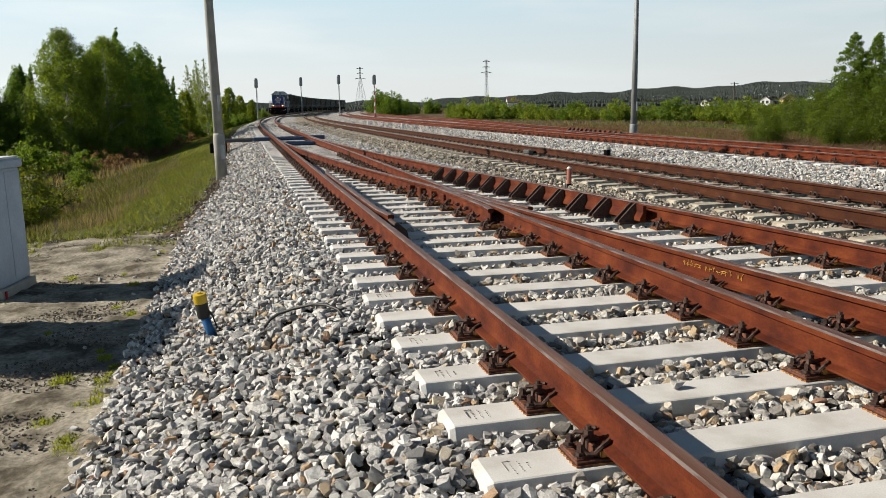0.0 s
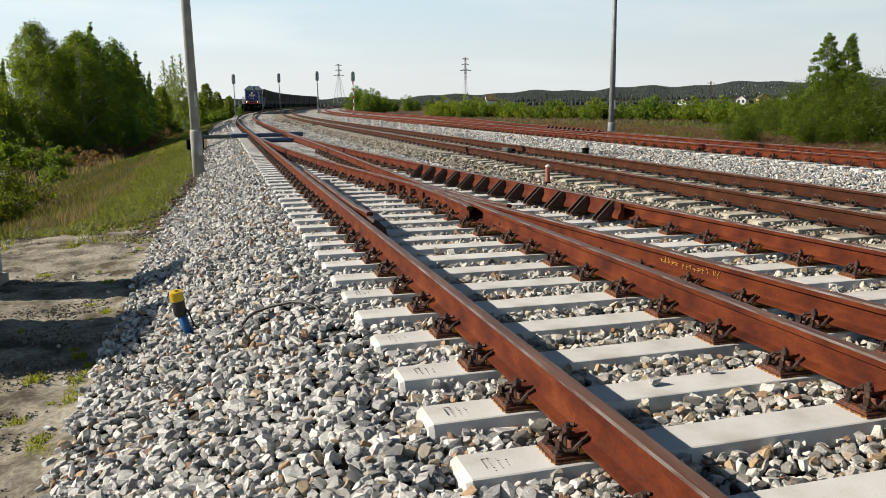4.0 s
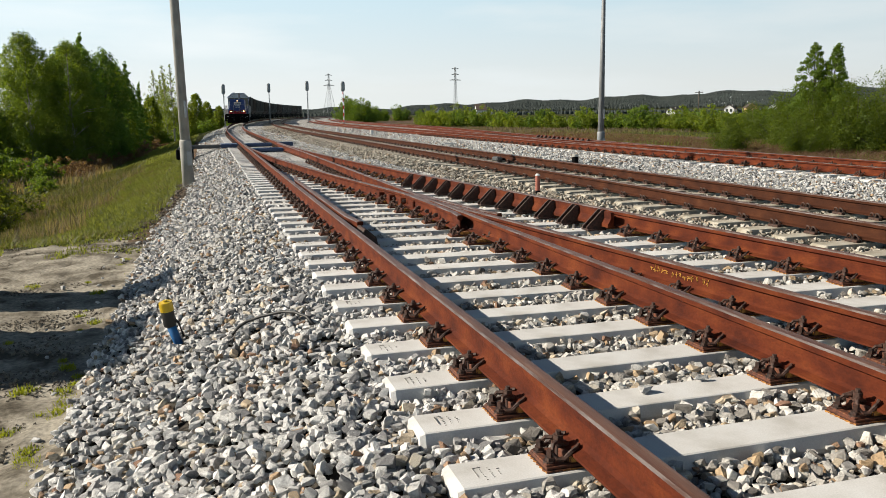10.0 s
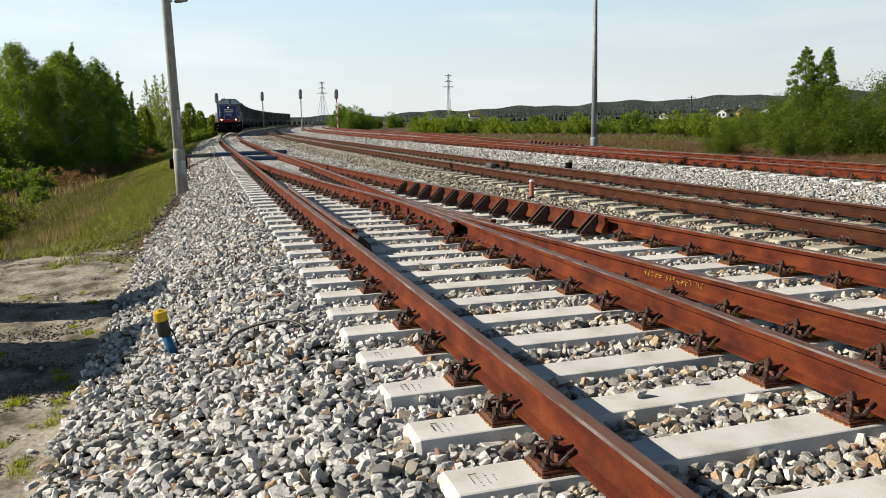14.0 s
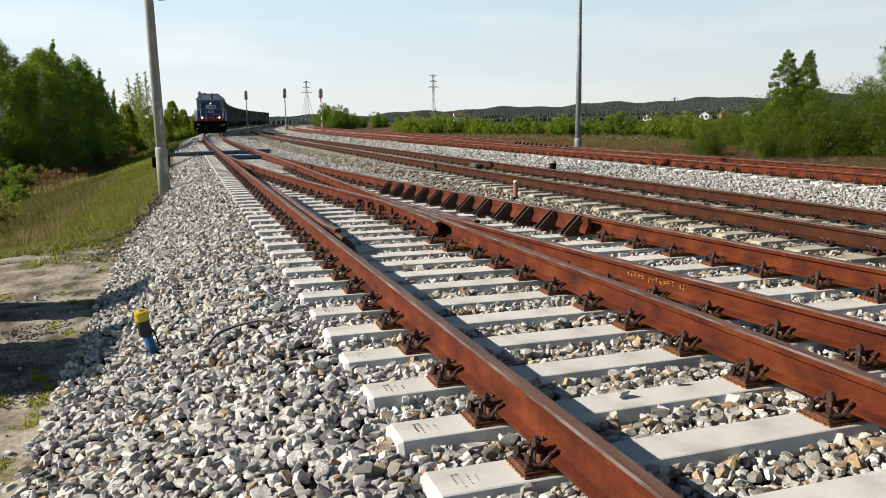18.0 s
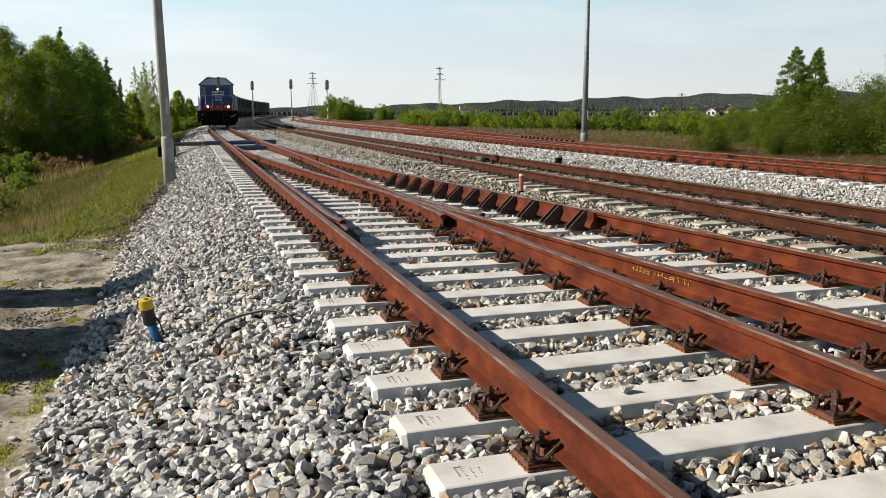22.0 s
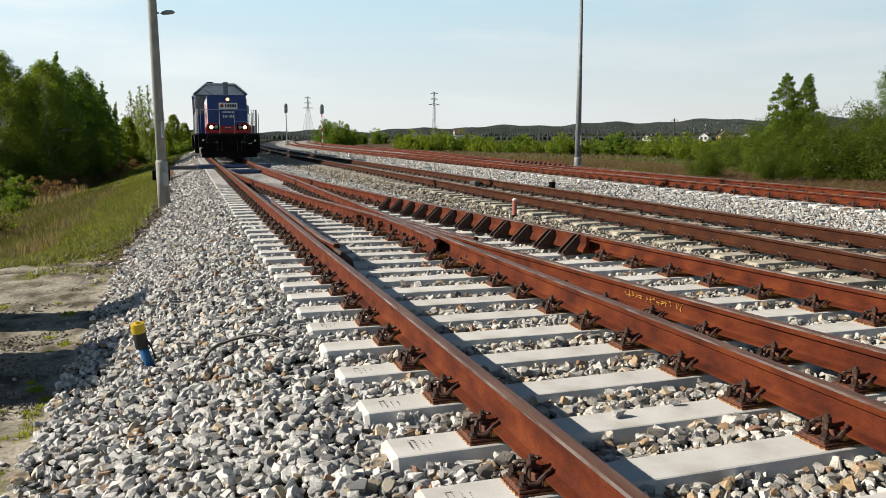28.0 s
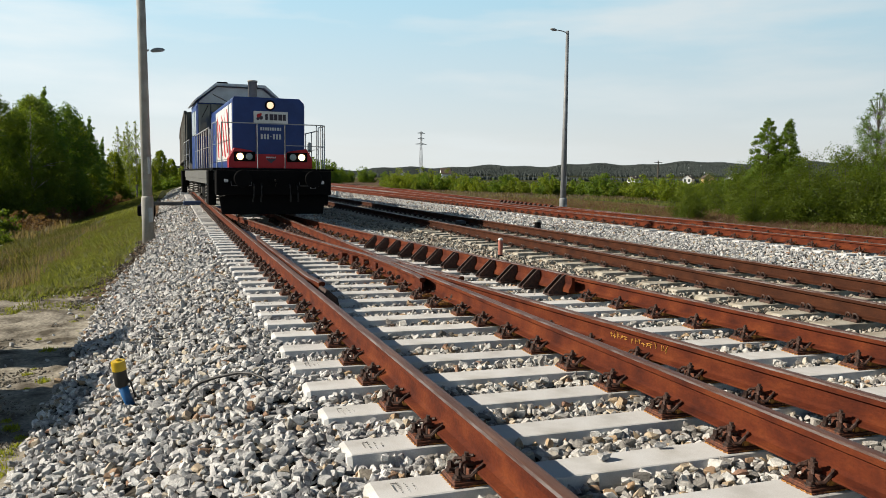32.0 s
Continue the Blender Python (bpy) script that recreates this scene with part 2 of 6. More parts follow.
BARK = mat("bark", [(0.35, (0.0385, 0.0308, 0.0231)), (0.65, (0.0924, 0.077, 0.0616))], scale=8, rough=0.95, fine=0.2)
BIRCH = mat("birch_bark", [(0.42, (0.0462, 0.0385, 0.03465)), (0.5, (0.3234, 0.308, 0.2849)), (0.75, (0.4235, 0.4081, 0.385))], scale=6, rough=0.9, stretch=(1, 1, 4))
LEAF_D = leaf_mat("dark_green_leaves", (0.04016, 0.07586, 0.01249), (0.08925, 0.1473, 0.02142))
LEAF_M = leaf_mat("green_leaves", (0.04641, 0.08482, 0.008993), (0.09996, 0.1493, 0.01606))
LEAF_B = leaf_mat("birch_leaves", (0.05504, 0.09315, 0.0127), (0.1217, 0.1641, 0.02223))
LEAF_W = leaf_mat("weed_leaves", (0.1008, 0.126, 0.0126), (0.1932, 0.21, 0.0252))
LEAF_H = leaf_mat("wild_hedge_leaves", (0.03468, 0.05845, 0.004551), (0.07801, 0.1063, 0.008193), 0.28)
# bush leaves with the dimness of their backlit side put into the colour
LEAF_S = leaf_mat("shade_toned_bush_leaves", (0.03, 0.048, 0.006), (0.085, 0.10, 0.012), 0.4)
LEAF_L = leaf_mat("fresh_yellow_green_leaves", (0.0672, 0.1014, 0.00756), (0.1386, 0.172, 0.01512))
GRASS = leaf_mat("grass_blades", (0.05775, 0.0735, 0.0168), (0.1313, 0.1417, 0.0399))
SEDGE = leaf_mat("dark_sedge_blades", (0.03, 0.036, 0.012), (0.085, 0.085, 0.028))
DRY = leaf_mat("dry_grass_blades", (0.06888, 0.0504, 0.03444), (0.1302, 0.1008, 0.07056))
TWIG = leaf_mat("brown_dry_twigs", (0.06762, 0.0378, 0.02394), (0.1449, 0.0882, 0.05586))


# ---- helpers of the scene ----
def obj(name, verts, faces, material, parent=None, label="", smooth=False, mats=None, idx=None):
    """One mesh object from vertices and faces."""
    me = bpy.data.meshes.new(name)
    me.from_pydata([tuple(v) for v in verts], [], [tuple(f) for f in faces])
    for m in (mats or [material]):
        me.materials.append(m)
    if idx is not None:
        me.polygons.foreach_set("material_index", idx)
    if smooth:
        me.polygons.foreach_set("use_smooth", [True] * len(me.polygons))
    ob = new(name, me)
    if parent is not None:
        ob.parent = parent
    if label:
        ob["label"] = label
    return ob


def part(name, bm, material, parent=None, label="", smooth=False):
    """Links a bmesh as one mesh object under a thing or a part."""
    me = bpy.data.meshes.new(name)
    bmesh.ops.recalc_face_normals(bm, faces=bm.faces[:])
    bm.to_mesh(me)
    bm.free()
    me.materials.append(material)
    if smooth:
        me.polygons.foreach_set("use_smooth", [True] * len(me.polygons))
    ob = new(name, me)
    if parent is not None:
        ob.parent = parent
    if label:
        ob["label"] = label
    return ob


def add_box(bm, x0, x1, y0, y1, z0, z1, bevel=0.0, seg=1, m=None):
    vs = [bm.verts.new((x, y, z)) for x in (x0, x1) for y in (y0, y1) for z in (z0, z1)]
    if m is not None:
        for v in vs:
            v.co = m @ v.co
    fs = [bm.faces.new([vs[i] for i in f]) for f in ((0, 1, 3, 2), (4, 6, 7, 5), (0, 4, 5, 1), (2, 3, 7, 6), (0, 2, 6, 4), (1, 5, 7, 3))]
    if bevel:
        es = list({e for f in fs for e in f.edges})
        bmesh.ops.bevel(bm, geom=es, offset=bevel, segments=seg, affect="EDGES", profile=0.6)
    return bm


def box(x0, x1, y0, y1, z0, z1, bevel=0.0, seg=1, m=None):
    return add_box(bmesh.new(), x0, x1, y0, y1, z0, z1, bevel, seg, m)


def add_tube(bm, pts, r, sides=8, r1=None, caps=True):
    """A tube along points, tapering from r to r1."""
    pts = [Vector(p) for p in pts]
    r1 = r if r1 is None else r1
    rings = []
    for i, p in enumerate(pts):
        d = (pts[min(i + 1, len(pts) - 1)] - pts[max(i - 1, 0)]).normalized()
        a = d.cross(Vector((0, 0, 1)))
        a = a.normalized() if a.length > 1e-3 else Vector((1, 0, 0))
        b = d.cross(a)
        rr = r + (r1 - r) * i / (len(pts) - 1)
        rings.append([bm.verts.new(p + (a * math.cos(k * 2 * math.pi / sides) + b * math.sin(k * 2 * math.pi / sides)) * rr) for k in range(sides)])
    for q, w in zip(rings, rings[1:]):
        for k in range(sides):
            bm.faces.new((q[k], q[(k + 1) % sides], w[(k + 1) % sides], w[k]))
    if caps:
        bm.faces.new(rings[0])
        bm.faces.new(rings[-1])
    return bm


def tube(pts, r, sides=8, r1=None):
    return add_tube(bmesh.new(), pts, r, sides, r1)


def lathe(profile, sides=16, m=None):
    """A turned shape from (radius, height) pairs about z."""
    bm = bmesh.new()
    rings = []
    for r, z in profile:
        rings.append([bm.verts.new((r * math.cos(k * 2 * math.pi / sides), r * math.sin(k * 2 * math.pi / sides), z)) for k in range(sides)])
    for q, w in zip(rings, rings[1:]):
        for k in range(sides):
            bm.faces.new((q[k], q[(k + 1) % sides], w[(k + 1) % sides], w[k]))
    bm.faces.new(rings[0])
    bm.faces.new(rings[-1])
    if m is not None:
        bmesh.ops.transform(bm, matrix=m, verts=bm.verts[:])
    return bm


def prism(outline, y0, y1, bevel=0.0):
    """An outline of (x, z) pushed along y."""
    bm = bmesh.new()
    a = [bm.verts.new((x, y0, z)) for x, z in outline]
    b = [bm.verts.new((x, y1, z)) for x, z in outline]
    bm.faces.new(a)
    bm.faces.new(b[::-1])
    for i in range(len(a)):
        j = (i + 1) % len(a)
        bm.faces.new((a[i], b[i], b[j], a[j]))
    if bevel:
        bmesh.ops.bevel(bm, geom=bm.edges[:], offset=bevel, segments=1, affect="EDGES")
    return bm


def empty(name, m, label, category, group="", kind=""):
    e = new(name)
    e.empty_display_size = 0.2
    e.matrix_world = m
    return tagged(e, label, category, group, kind)


# ---- the line: straight to Y_BEND, then a long right-hand bend ----
Y_BEND, BEND = 45.0, 950.0


def on_line(u, s):
    """The place u metres right of the near rail, s metres along the line, and the line's turn there."""
    if s <= Y_BEND:
        return u, s, 0.0
    a = (s - Y_BEND) / BEND
    return BEND - (BEND - u) * math.cos(a), Y_BEND + (BEND - u) * math.sin(a), a


def across(x, y):
    """How far right of the near rail a place lies (arrays)."""
    return np.where((y <= Y_BEND) | (x > 400), x, BEND - np.hypot(BEND - x, y - Y_BEND))


GAUGE, TOP = 1.507, 0.235
Y_SWITCH, TURN_R, SLOPE = 31.5, 190.0, 1 / 9.0


def off(y):
    """How far the turned-out track lies right of the straight one."""
    d = Y_SWITCH - y
    if d <= 0:
        return 0.0
    k = TURN_R * SLOPE
    return d * d / (2 * TURN_R) if d < k else k * k / (2 * TURN_R) + (d - k) * SLOPE


def split(y):
    """How far the farthest track has run off to the right (arrays)."""
    d = np.clip(y - 10.0, 0, None)
    return np.minimum(4.5, np.where(d < 21.1, d * d / 380, 1.17 + (d - 21.1) / 9))


def smooth_step(a, b, x):
    t = np.clip((x - a) / (b - a), 0, 1)
    return t * t * (3 - 2 * t)


def foot(y):
    """Where the ballast's slope ends on the left, right of the near rail (arrays)."""
    return -2.4 + 0.52 * smooth_step(10.0, 19.0, y)


def soil(x, y):
    """Height of the ground sheet (arrays)."""
    u = across(x, y)
    left = np.interp(u, [-2000, -60, -10, -8.6, -7.6, -6.6, -5.6, -4.6, -3.6, -2.9, -2.2, -0.9, -0.4], [2.0, -0.6, -2.15, -2.12, -2.0, -1.8, -1.5, -1.18, -0.86, -0.68, -0.58, -0.11, -0.085])
    near = np.interp(u, [-2000, -60, -14, -8, -5, -2.5, -2.2, -0.9, -0.4], [2.0, -0.6, -1.5, -0.85, -0.7, -0.66, -0.6, -0.11, -0.085])
    k = smooth_step(10.5, 16.0, y)
    lz = near * (1 - k) + left * k
    u = np.where(u > 13.5, np.maximum(13.5, u - split(y)), u)
    right = np.interp(u, [-0.4, 14.4, 16.2, 20, 60, 300, 1200, 2000, 4000], [-0.085, -0.085, -0.75, -0.9, -1.2, -1.5, 8.0, 20.0, 30.0])
    return np.where(u < -0.4, lz, right)


NB = np.random.RandomState(5)


def ground_at(x, y):
    return float(soil(np.array([x]), np.array([y]))[0])


def ground():
    xs = np.concatenate([-np.geomspace(3000, 62, 14), np.arange(-60, -12, 2.0), np.arange(-12, -6.2, 0.3), np.arange(-6.2, -2.2, 0.07), np.arange(-2.2, 18, 0.3), np.arange(18, 90, 2.0), np.geomspace(92, 4000, 22)])
    ys = np.concatenate([-np.geomspace(600, 12, 8), np.arange(-10, 0.5, 0.35), np.arange(0.5, 12, 0.09), np.arange(12, 30, 0.35), np.arange(30, 90, 1.2), np.arange(90, 420, 6), np.geomspace(430, 4500, 24)])
    X, Y = np.meshgrid(xs, ys)
    Z = soil(X, Y)
    bumpy = np.vectorize(lambda a, b: noise.noise((a * 0.35, b * 0.35, 0)) * 0.05 + noise.noise((a * 1.1, b * 1.1, 5)) * 0.022 + noise.noise((a * 2.1, b * 2.1, 3)) * 0.022 + (noise.noise((a * 6, b * 6, 1)) * 0.026 + abs(noise.noise((a * 13, b * 13, 2))) * 0.034 if -7 < a < -2 and b < 14 else 0))(X, Y)
    u = across(X, Y)
    Z = Z + bumpy * np.where((u > -2.3) & (u < 14.5), 0.0, 1.0)
    nx = len(xs)
    verts = np.stack([X.ravel(), Y.ravel(), Z.ravel()], 1)
    i = np.arange(len(ys) - 1)[:, None] * nx + np.arange(nx - 1)[None, :]
    faces = np.stack([i, i + 1, i + nx + 1, i + nx], -1).reshape(-1, 4)
    cx, cy = verts[faces].mean(1)[:, 0], verts[faces].mean(1)[:, 1]
    cu = across(cx, cy)
    wob = np.array([noise.noise((a * 0.5, b * 0.5, 7)) for a, b in zip(cx, cy)])
    idx = np.full(len(faces), 1)                                       # meadow
    idx[(cu < -2.2) & (cu > -40) & (cy < 11.5 + 2 * wob)] = 0           # sand
    idx[(cu < foot(cy)) & (cu > foot(cy) - 0.5 + 0.5 * wob) & (cy > 10.5 + 2 * wob) & (cy < 60)] = 4   # bare earth along the ballast
    cu = np.where(cu > 13.5, np.maximum(13.5, cu - split(cy)), cu)
    idx[(cu >= foot(cy) + 0.05) & (cu < 14.8) & (cy < 420) & (cx < 400)] = 2                   # ballast bed
    idx[(cu >= 3.9) & (cu < 7.3) & (cy < 420) & (cx < 400)] = 3
    idx[((idx == 2) | (idx == 3)) & (cy < np.where(cu > 3.4, 20, 30)) & (cu < 12)] = 5              # darkened bed under loose stones
    idx[(cu >= 14.8) & (cu < 36) & (cy < 420)] = 4
    sand = mat("pale_sand", [(0.36, (0.085, 0.074, 0.058)), (0.47, (0.185, 0.166, 0.135)), (0.64, (0.30, 0.275, 0.228))], scale=2.6, detail=14, rough=1.0, bump=1.0, bump_scale=24, fine=0.4, spec=0.03)
    meadow = mat("meadow_soil", [(0.3, (0.02772, 0.02387, 0.01309)), (0.5, (0.0385, 0.04312, 0.01232)), (0.7, (0.05775, 0.06468, 0.01771))], scale=0.5, detail=9, rough=1.0, bump=0.8, bump_scale=7, fine=0.3, spec=0.03)
    bed = mat("ballast_bed", [(0.36, (0.0924, 0.08855, 0.08316)), (0.5, (0.2618, 0.2541, 0.2426)), (0.62, (0.462, 0.4543, 0.4389))], scale=9, detail=9, rough=0.95, bump=1.0, bump_scale=16, fine=0.35, spec=0.03)
    dusty = mat("dusty_bed", [(0.36, (0.0847, 0.0693, 0.05236)), (0.5, (0.2156, 0.1887, 0.1502)), (0.62, (0.3619, 0.3311, 0.2772))], scale=9, detail=9, rough=0.95, bump=1.0, bump_scale=16, fine=0.35, spec=0.03)
    heath = mat("brown_heath_soil", [(0.35, (0.0693, 0.0462, 0.0308)), (0.65, (0.1309, 0.0924, 0.0616))], scale=0.6, detail=8, rough=1.0, bump=0.8, bump_scale=7, fine=0.3, spec=0.03)
    # near bed painted dark: the shade in the gaps between stones
    gap_shade = mat("ballast_gap_shade", [(0.38, (0.0231, 0.02079, 0.01848)), (0.6, (0.06545, 0.05852, 0.04928))], scale=18, detail=6, rough=1.0, bump=1.0, bump_scale=40, fine=0.3, spec=0.03)
    g = obj("ground", verts, faces, None, mats=[sand, meadow, bed, dusty, heath, gap_shade], idx=idx.tolist(), smooth=True)
    return tagged(g, "sand, rough meadow and pale ballast beds under the tracks", "ground", kind="structure")


GROUND = ground()


# ---- tracks ----
PROFILE = [(-0.075, 0), (0.075, 0), (0.075, 0.01152), (0.03, 0.02513), (0.010, 0.04188), (0.0085, 0.09423), (0.0095, 0.1235), (0.034, 0.1372), (0.036, 0.1675), (0.028, 0.178), (0.012, 0.1801),
           (-0.012, 0.1801), (-0.028, 0.178), (-0.036, 0.1675), (-0.034, 0.1372), (-0.0095, 0.1235), (-0.0085, 0.09423), (-0.010, 0.04188), (-0.03, 0.02513), (-0.075, 0.01152)]


def rail(name, pts, parent, material, z0=0.055, prof=PROFILE, label="", head=True):
    """A rail swept along points (x, y)."""
    pts = [Vector((p[0], p[1], 0)) for p in pts]
    verts, faces, idx, n = [], [], [], len(prof)
    for i, p in enumerate(pts):
        d = (pts[min(i + 1, len(pts) - 1)] - pts[max(i - 1, 0)]).normalized()
        r = Vector((d.y, -d.x, 0))
        verts += [(p.x + r.x * a, p.y + r.y * a, z0 + b) for a, b in prof]
    for i in range(len(pts) - 1):
        for k in range(n):
            j = (k + 1) % n
            faces.append((i * n + k, i * n + j, (i + 1) * n + j, (i + 1) * n + k))
            idx.append(0 if not head or min(prof[k][1], prof[j][1]) < 0.16 else 2 if max(abs(prof[k][0]), abs(prof[j][0])) > 0.03 else 1)
    faces += [tuple(range(n))[::-1], tuple(range((len(pts) - 1) * n, len(pts) * n))]
    idx += [0, 0]
    return obj(name, verts, faces, None, parent, label, mats=[material, HEAD_WORN, HEAD_EDGE], idx=idx)


def line_points(fn, s0, s1):
    out, s = [], s0
    while True:
        x, y, _ = on_line(fn(s), s)
        out.append((x, y))
        if s >= s1:
            return out
        s = min(s1, s + (0.75 if s < 40 else 3.0 if s < 120 else 6.0))


def sleeper_mesh(length, wide=0.27):
    """A concrete sleeper from x = 0 to its length, with chamfered edges and sloped flanks."""
    bm = bmesh.new()
    h, t = wide / 2, wide / 2 - 0.022
    prof = [(-h, -0.2), (h, -0.2), (h, -0.06), (t, -0.004), (t - 0.008, 0.0), (-t + 0.008, 0.0), (-t, -0.004), (-h, -0.06)]
    rings = []
    for x, k in ((0, 0.93), (0.025, 1.0), (length - 0.025, 1.0), (length, 0.93)):
        drop = 0.012 if k < 1 else 0
        rings.append([bm.verts.new((x, y * k, z - (drop if z > -0.1 else 0))) for y, z in prof])
    for q, w in zip(rings, rings[1:]):
        for k in range(8):
            bm.faces.new((q[k], q[(k + 1) % 8], w[(k + 1) % 8], w[k]))
    bm.faces.new(rings[0])
    bm.faces.new(rings[-1])
    bmesh.ops.recalc_face_normals(bm, faces=bm.faces[:])
    me = bpy.data.meshes.new("sleeper")
    bm.to_mesh(me)
    bm.free()
    return me


def plate_mesh():
    """A ribbed base plate under the rail on a frilled pad whose edge shows."""
    bm = box(-0.185, 0.185, -0.088, 0.088, 0.008, 0.022, 0.003)
    for s in (-1, 1):
        add_box(bm, s * 0.086 - 0.014, s * 0.086 + 0.014, -0.066, 0.066, 0.022, 0.064, 0.004)
        add_box(bm, s * 0.165 - 0.018, s * 0.165 + 0.018, -0.08, 0.08, 0.022, 0.030, 0.003)
    add_box(bm, -0.078, 0.078, -0.08, 0.08, 0.022, 0.056, 0.003)
    n = len(bm.faces)
    rim = []
    for (x0, y0), (x1, y1), k in (((-0.195, -0.097), (0.195, -0.097), 26), ((0.195, -0.097), (0.195, 0.097), 13), ((0.195, 0.097), (-0.195, 0.097), 26), ((-0.195, 0.097), (-0.195, -0.097), 13)):
        for i in range(k):
            f, g = i / k, 1.0 if i % 2 else 0.965
            rim.append(((x0 + (x1 - x0) * f) * g, (y0 + (y1 - y0) * f) * g))
    low, high = [bm.verts.new((x, y, 0.001)) for x, y in rim], [bm.verts.new((x, y, 0.0085)) for x, y in rim]
    bm.faces.new(high)
    for i in range(len(rim)):
        j = (i + 1) % len(rim)
        bm.faces.new((low[i], low[j], high[j], high[i]))
    bmesh.ops.recalc_face_normals(bm, faces=bm.faces[:])
    bm.faces.ensure_lookup_table()
    for f in bm.faces[n:]:
        f.material_index = 1
    me = bpy.data.meshes.new("base_plate")
    bm.to_mesh(me)
    bm.free()
    me.materials.append(PLATE)
    me.materials.append(PAD)
    return me


def clip_mesh():
    """A bent spring clamp with its two loops, bolt, washer and nut, and two coach screws, on the left side of the rail."""
    bm = bmesh.new()
    for s in (-1, 1):
        pts = [(-0.058, 0.010 * s, 0.072), (-0.085, 0.016 * s, 0.080), (-0.112, 0.024 * s, 0.096), (-0.136, 0.038 * s, 0.094), (-0.146, 0.054 * s, 0.066), (-0.132, 0.070 * s, 0.044),
               (-0.104, 0.080 * s, 0.046), (-0.074, 0.082 * s, 0.074), (-0.050, 0.074 * s, 0.084), (-0.034, 0.060 * s, 0.088)]
        add_tube(bm, pts, 0.0095, 6)
    add_tube(bm, [(-0.096, 0, 0.022), (-0.096, 0, 0.132)], 0.012, 8)
    add_tube(bm, [(-0.096, 0, 0.078), (-0.096, 0, 0.086)], 0.029, 10)
    add_tube(bm, [(-0.096, 0, 0.086), (-0.096, 0, 0.116)], 0.022, 6)
    for s in (-1, 1):
        add_tube(bm, [(-0.158, 0.052 * s, 0.022), (-0.158, 0.052 * s, 0.036)], 0.026, 8)
        add_tube(bm, [(-0.158, 0.052 * s, 0.036), (-0.158, 0.052 * s, 0.050)], 0.019, 6)
        add_tube(bm, [(-0.158, 0.052 * s, 0.050), (-0.158, 0.052 * s, 0.080)], 0.013, 4)
    bmesh.ops.recalc_face_normals(bm, faces=bm.faces[:])
    me = bpy.data.meshes.new("spring_clip")
    bm.to_mesh(me)
    bm.free()
    me.materials.append(CLIP)
    return me


def loop_mesh():
    """Two bent spring loops side by side in a cast shoulder, on the left side of the rail."""
    bm = bmesh.new()
    for s in (-1, 1):
        pts = [(-0.10 - 0.02 * math.sin(math.pi * k / 8), s * 0.043 + 0.036 * math.cos(math.pi * k / 8), 0.030 + 0.055 * math.sin(math.pi * k / 8)) for k in range(9)]
        add_tube(bm, pts, 0.0105, 6)
        add_tube(bm, [(-0.10, s * 0.043 - 0.036 * s, 0.032), (-0.07, s * 0.02, 0.05), (-0.045, s * 0.03, 0.055)], 0.0105, 6)
    add_tube(bm, [(-0.09, 0, 0.0), (-0.09, 0, 0.085)], 0.016, 6)
    add_box(bm, -0.14, -0.078, -0.085, 0.085, 0.0, 0.03, 0.005)
    bmesh.ops.recalc_face_normals(bm, faces=bm.faces[:])
    me = bpy.data.meshes.new("spring_loop")
    bm.to_mesh(me)
    bm.free()
    me.materials.append(CLIP)
    return me


SLEEPERS, PLATES, CLIPS = {}, plate_mesh(), clip_mesh()
LOOPS = loop_mesh()


def child(name, me, parent, x, y, z=0.0, rz=0.0):
    o = new(name, me)
    o.parent = parent
    o.matrix_basis = pose(x, y, z, 0, 0, rz)
    return o


def lay(track, s, u0, u1, rails, concrete, clips, plates=True, wide=0.27, skew=0.0, both=True):
    """One sleeper from u0 to u1 at s, with the fastenings of the rails that it carries."""
    key = (round(u1 - u0, 1), concrete.name)
    if key not in SLEEPERS:
        SLEEPERS[key] = sleeper_mesh(key[0], wide)
        SLEEPERS[key].materials.append(concrete)
    x, y, a = on_line(u0, s)
    sl = child("sleeper", SLEEPERS[key], track, x, y, NB.uniform(-0.004, 0.004), -math.degrees(a) + skew)
    for r in rails:
        if plates:
            child("base_plate", PLATES, sl, r - u0, 0)
        child("spring_clip", clips, sl, r - u0, 0)
        if both:
            child("spring_clip", clips, sl, r - u0, 0, 0, 180)
    return sl


def track_thing(name, label):
    return tagged(empty(name, Matrix.Identity(4), label, "railway track"), group="railway tracks")


# sleeper places of the near turnout
SLEEPER_S = [-2.9 - 0.6 * k for k in range(30, 0, -1)] + [-2.9, -2.3, -1.68, -1.1, -0.53, 0.07, 0.63, 1.205, 1.83, 2.43, 3.04, 3.63, 4.20, 4.77, 5.33, 5.90, 6.48, 7.07]
while SLEEPER_S[-1] < 66:
    SLEEPER_S.append(SLEEPER_S[-1] + 0.585)


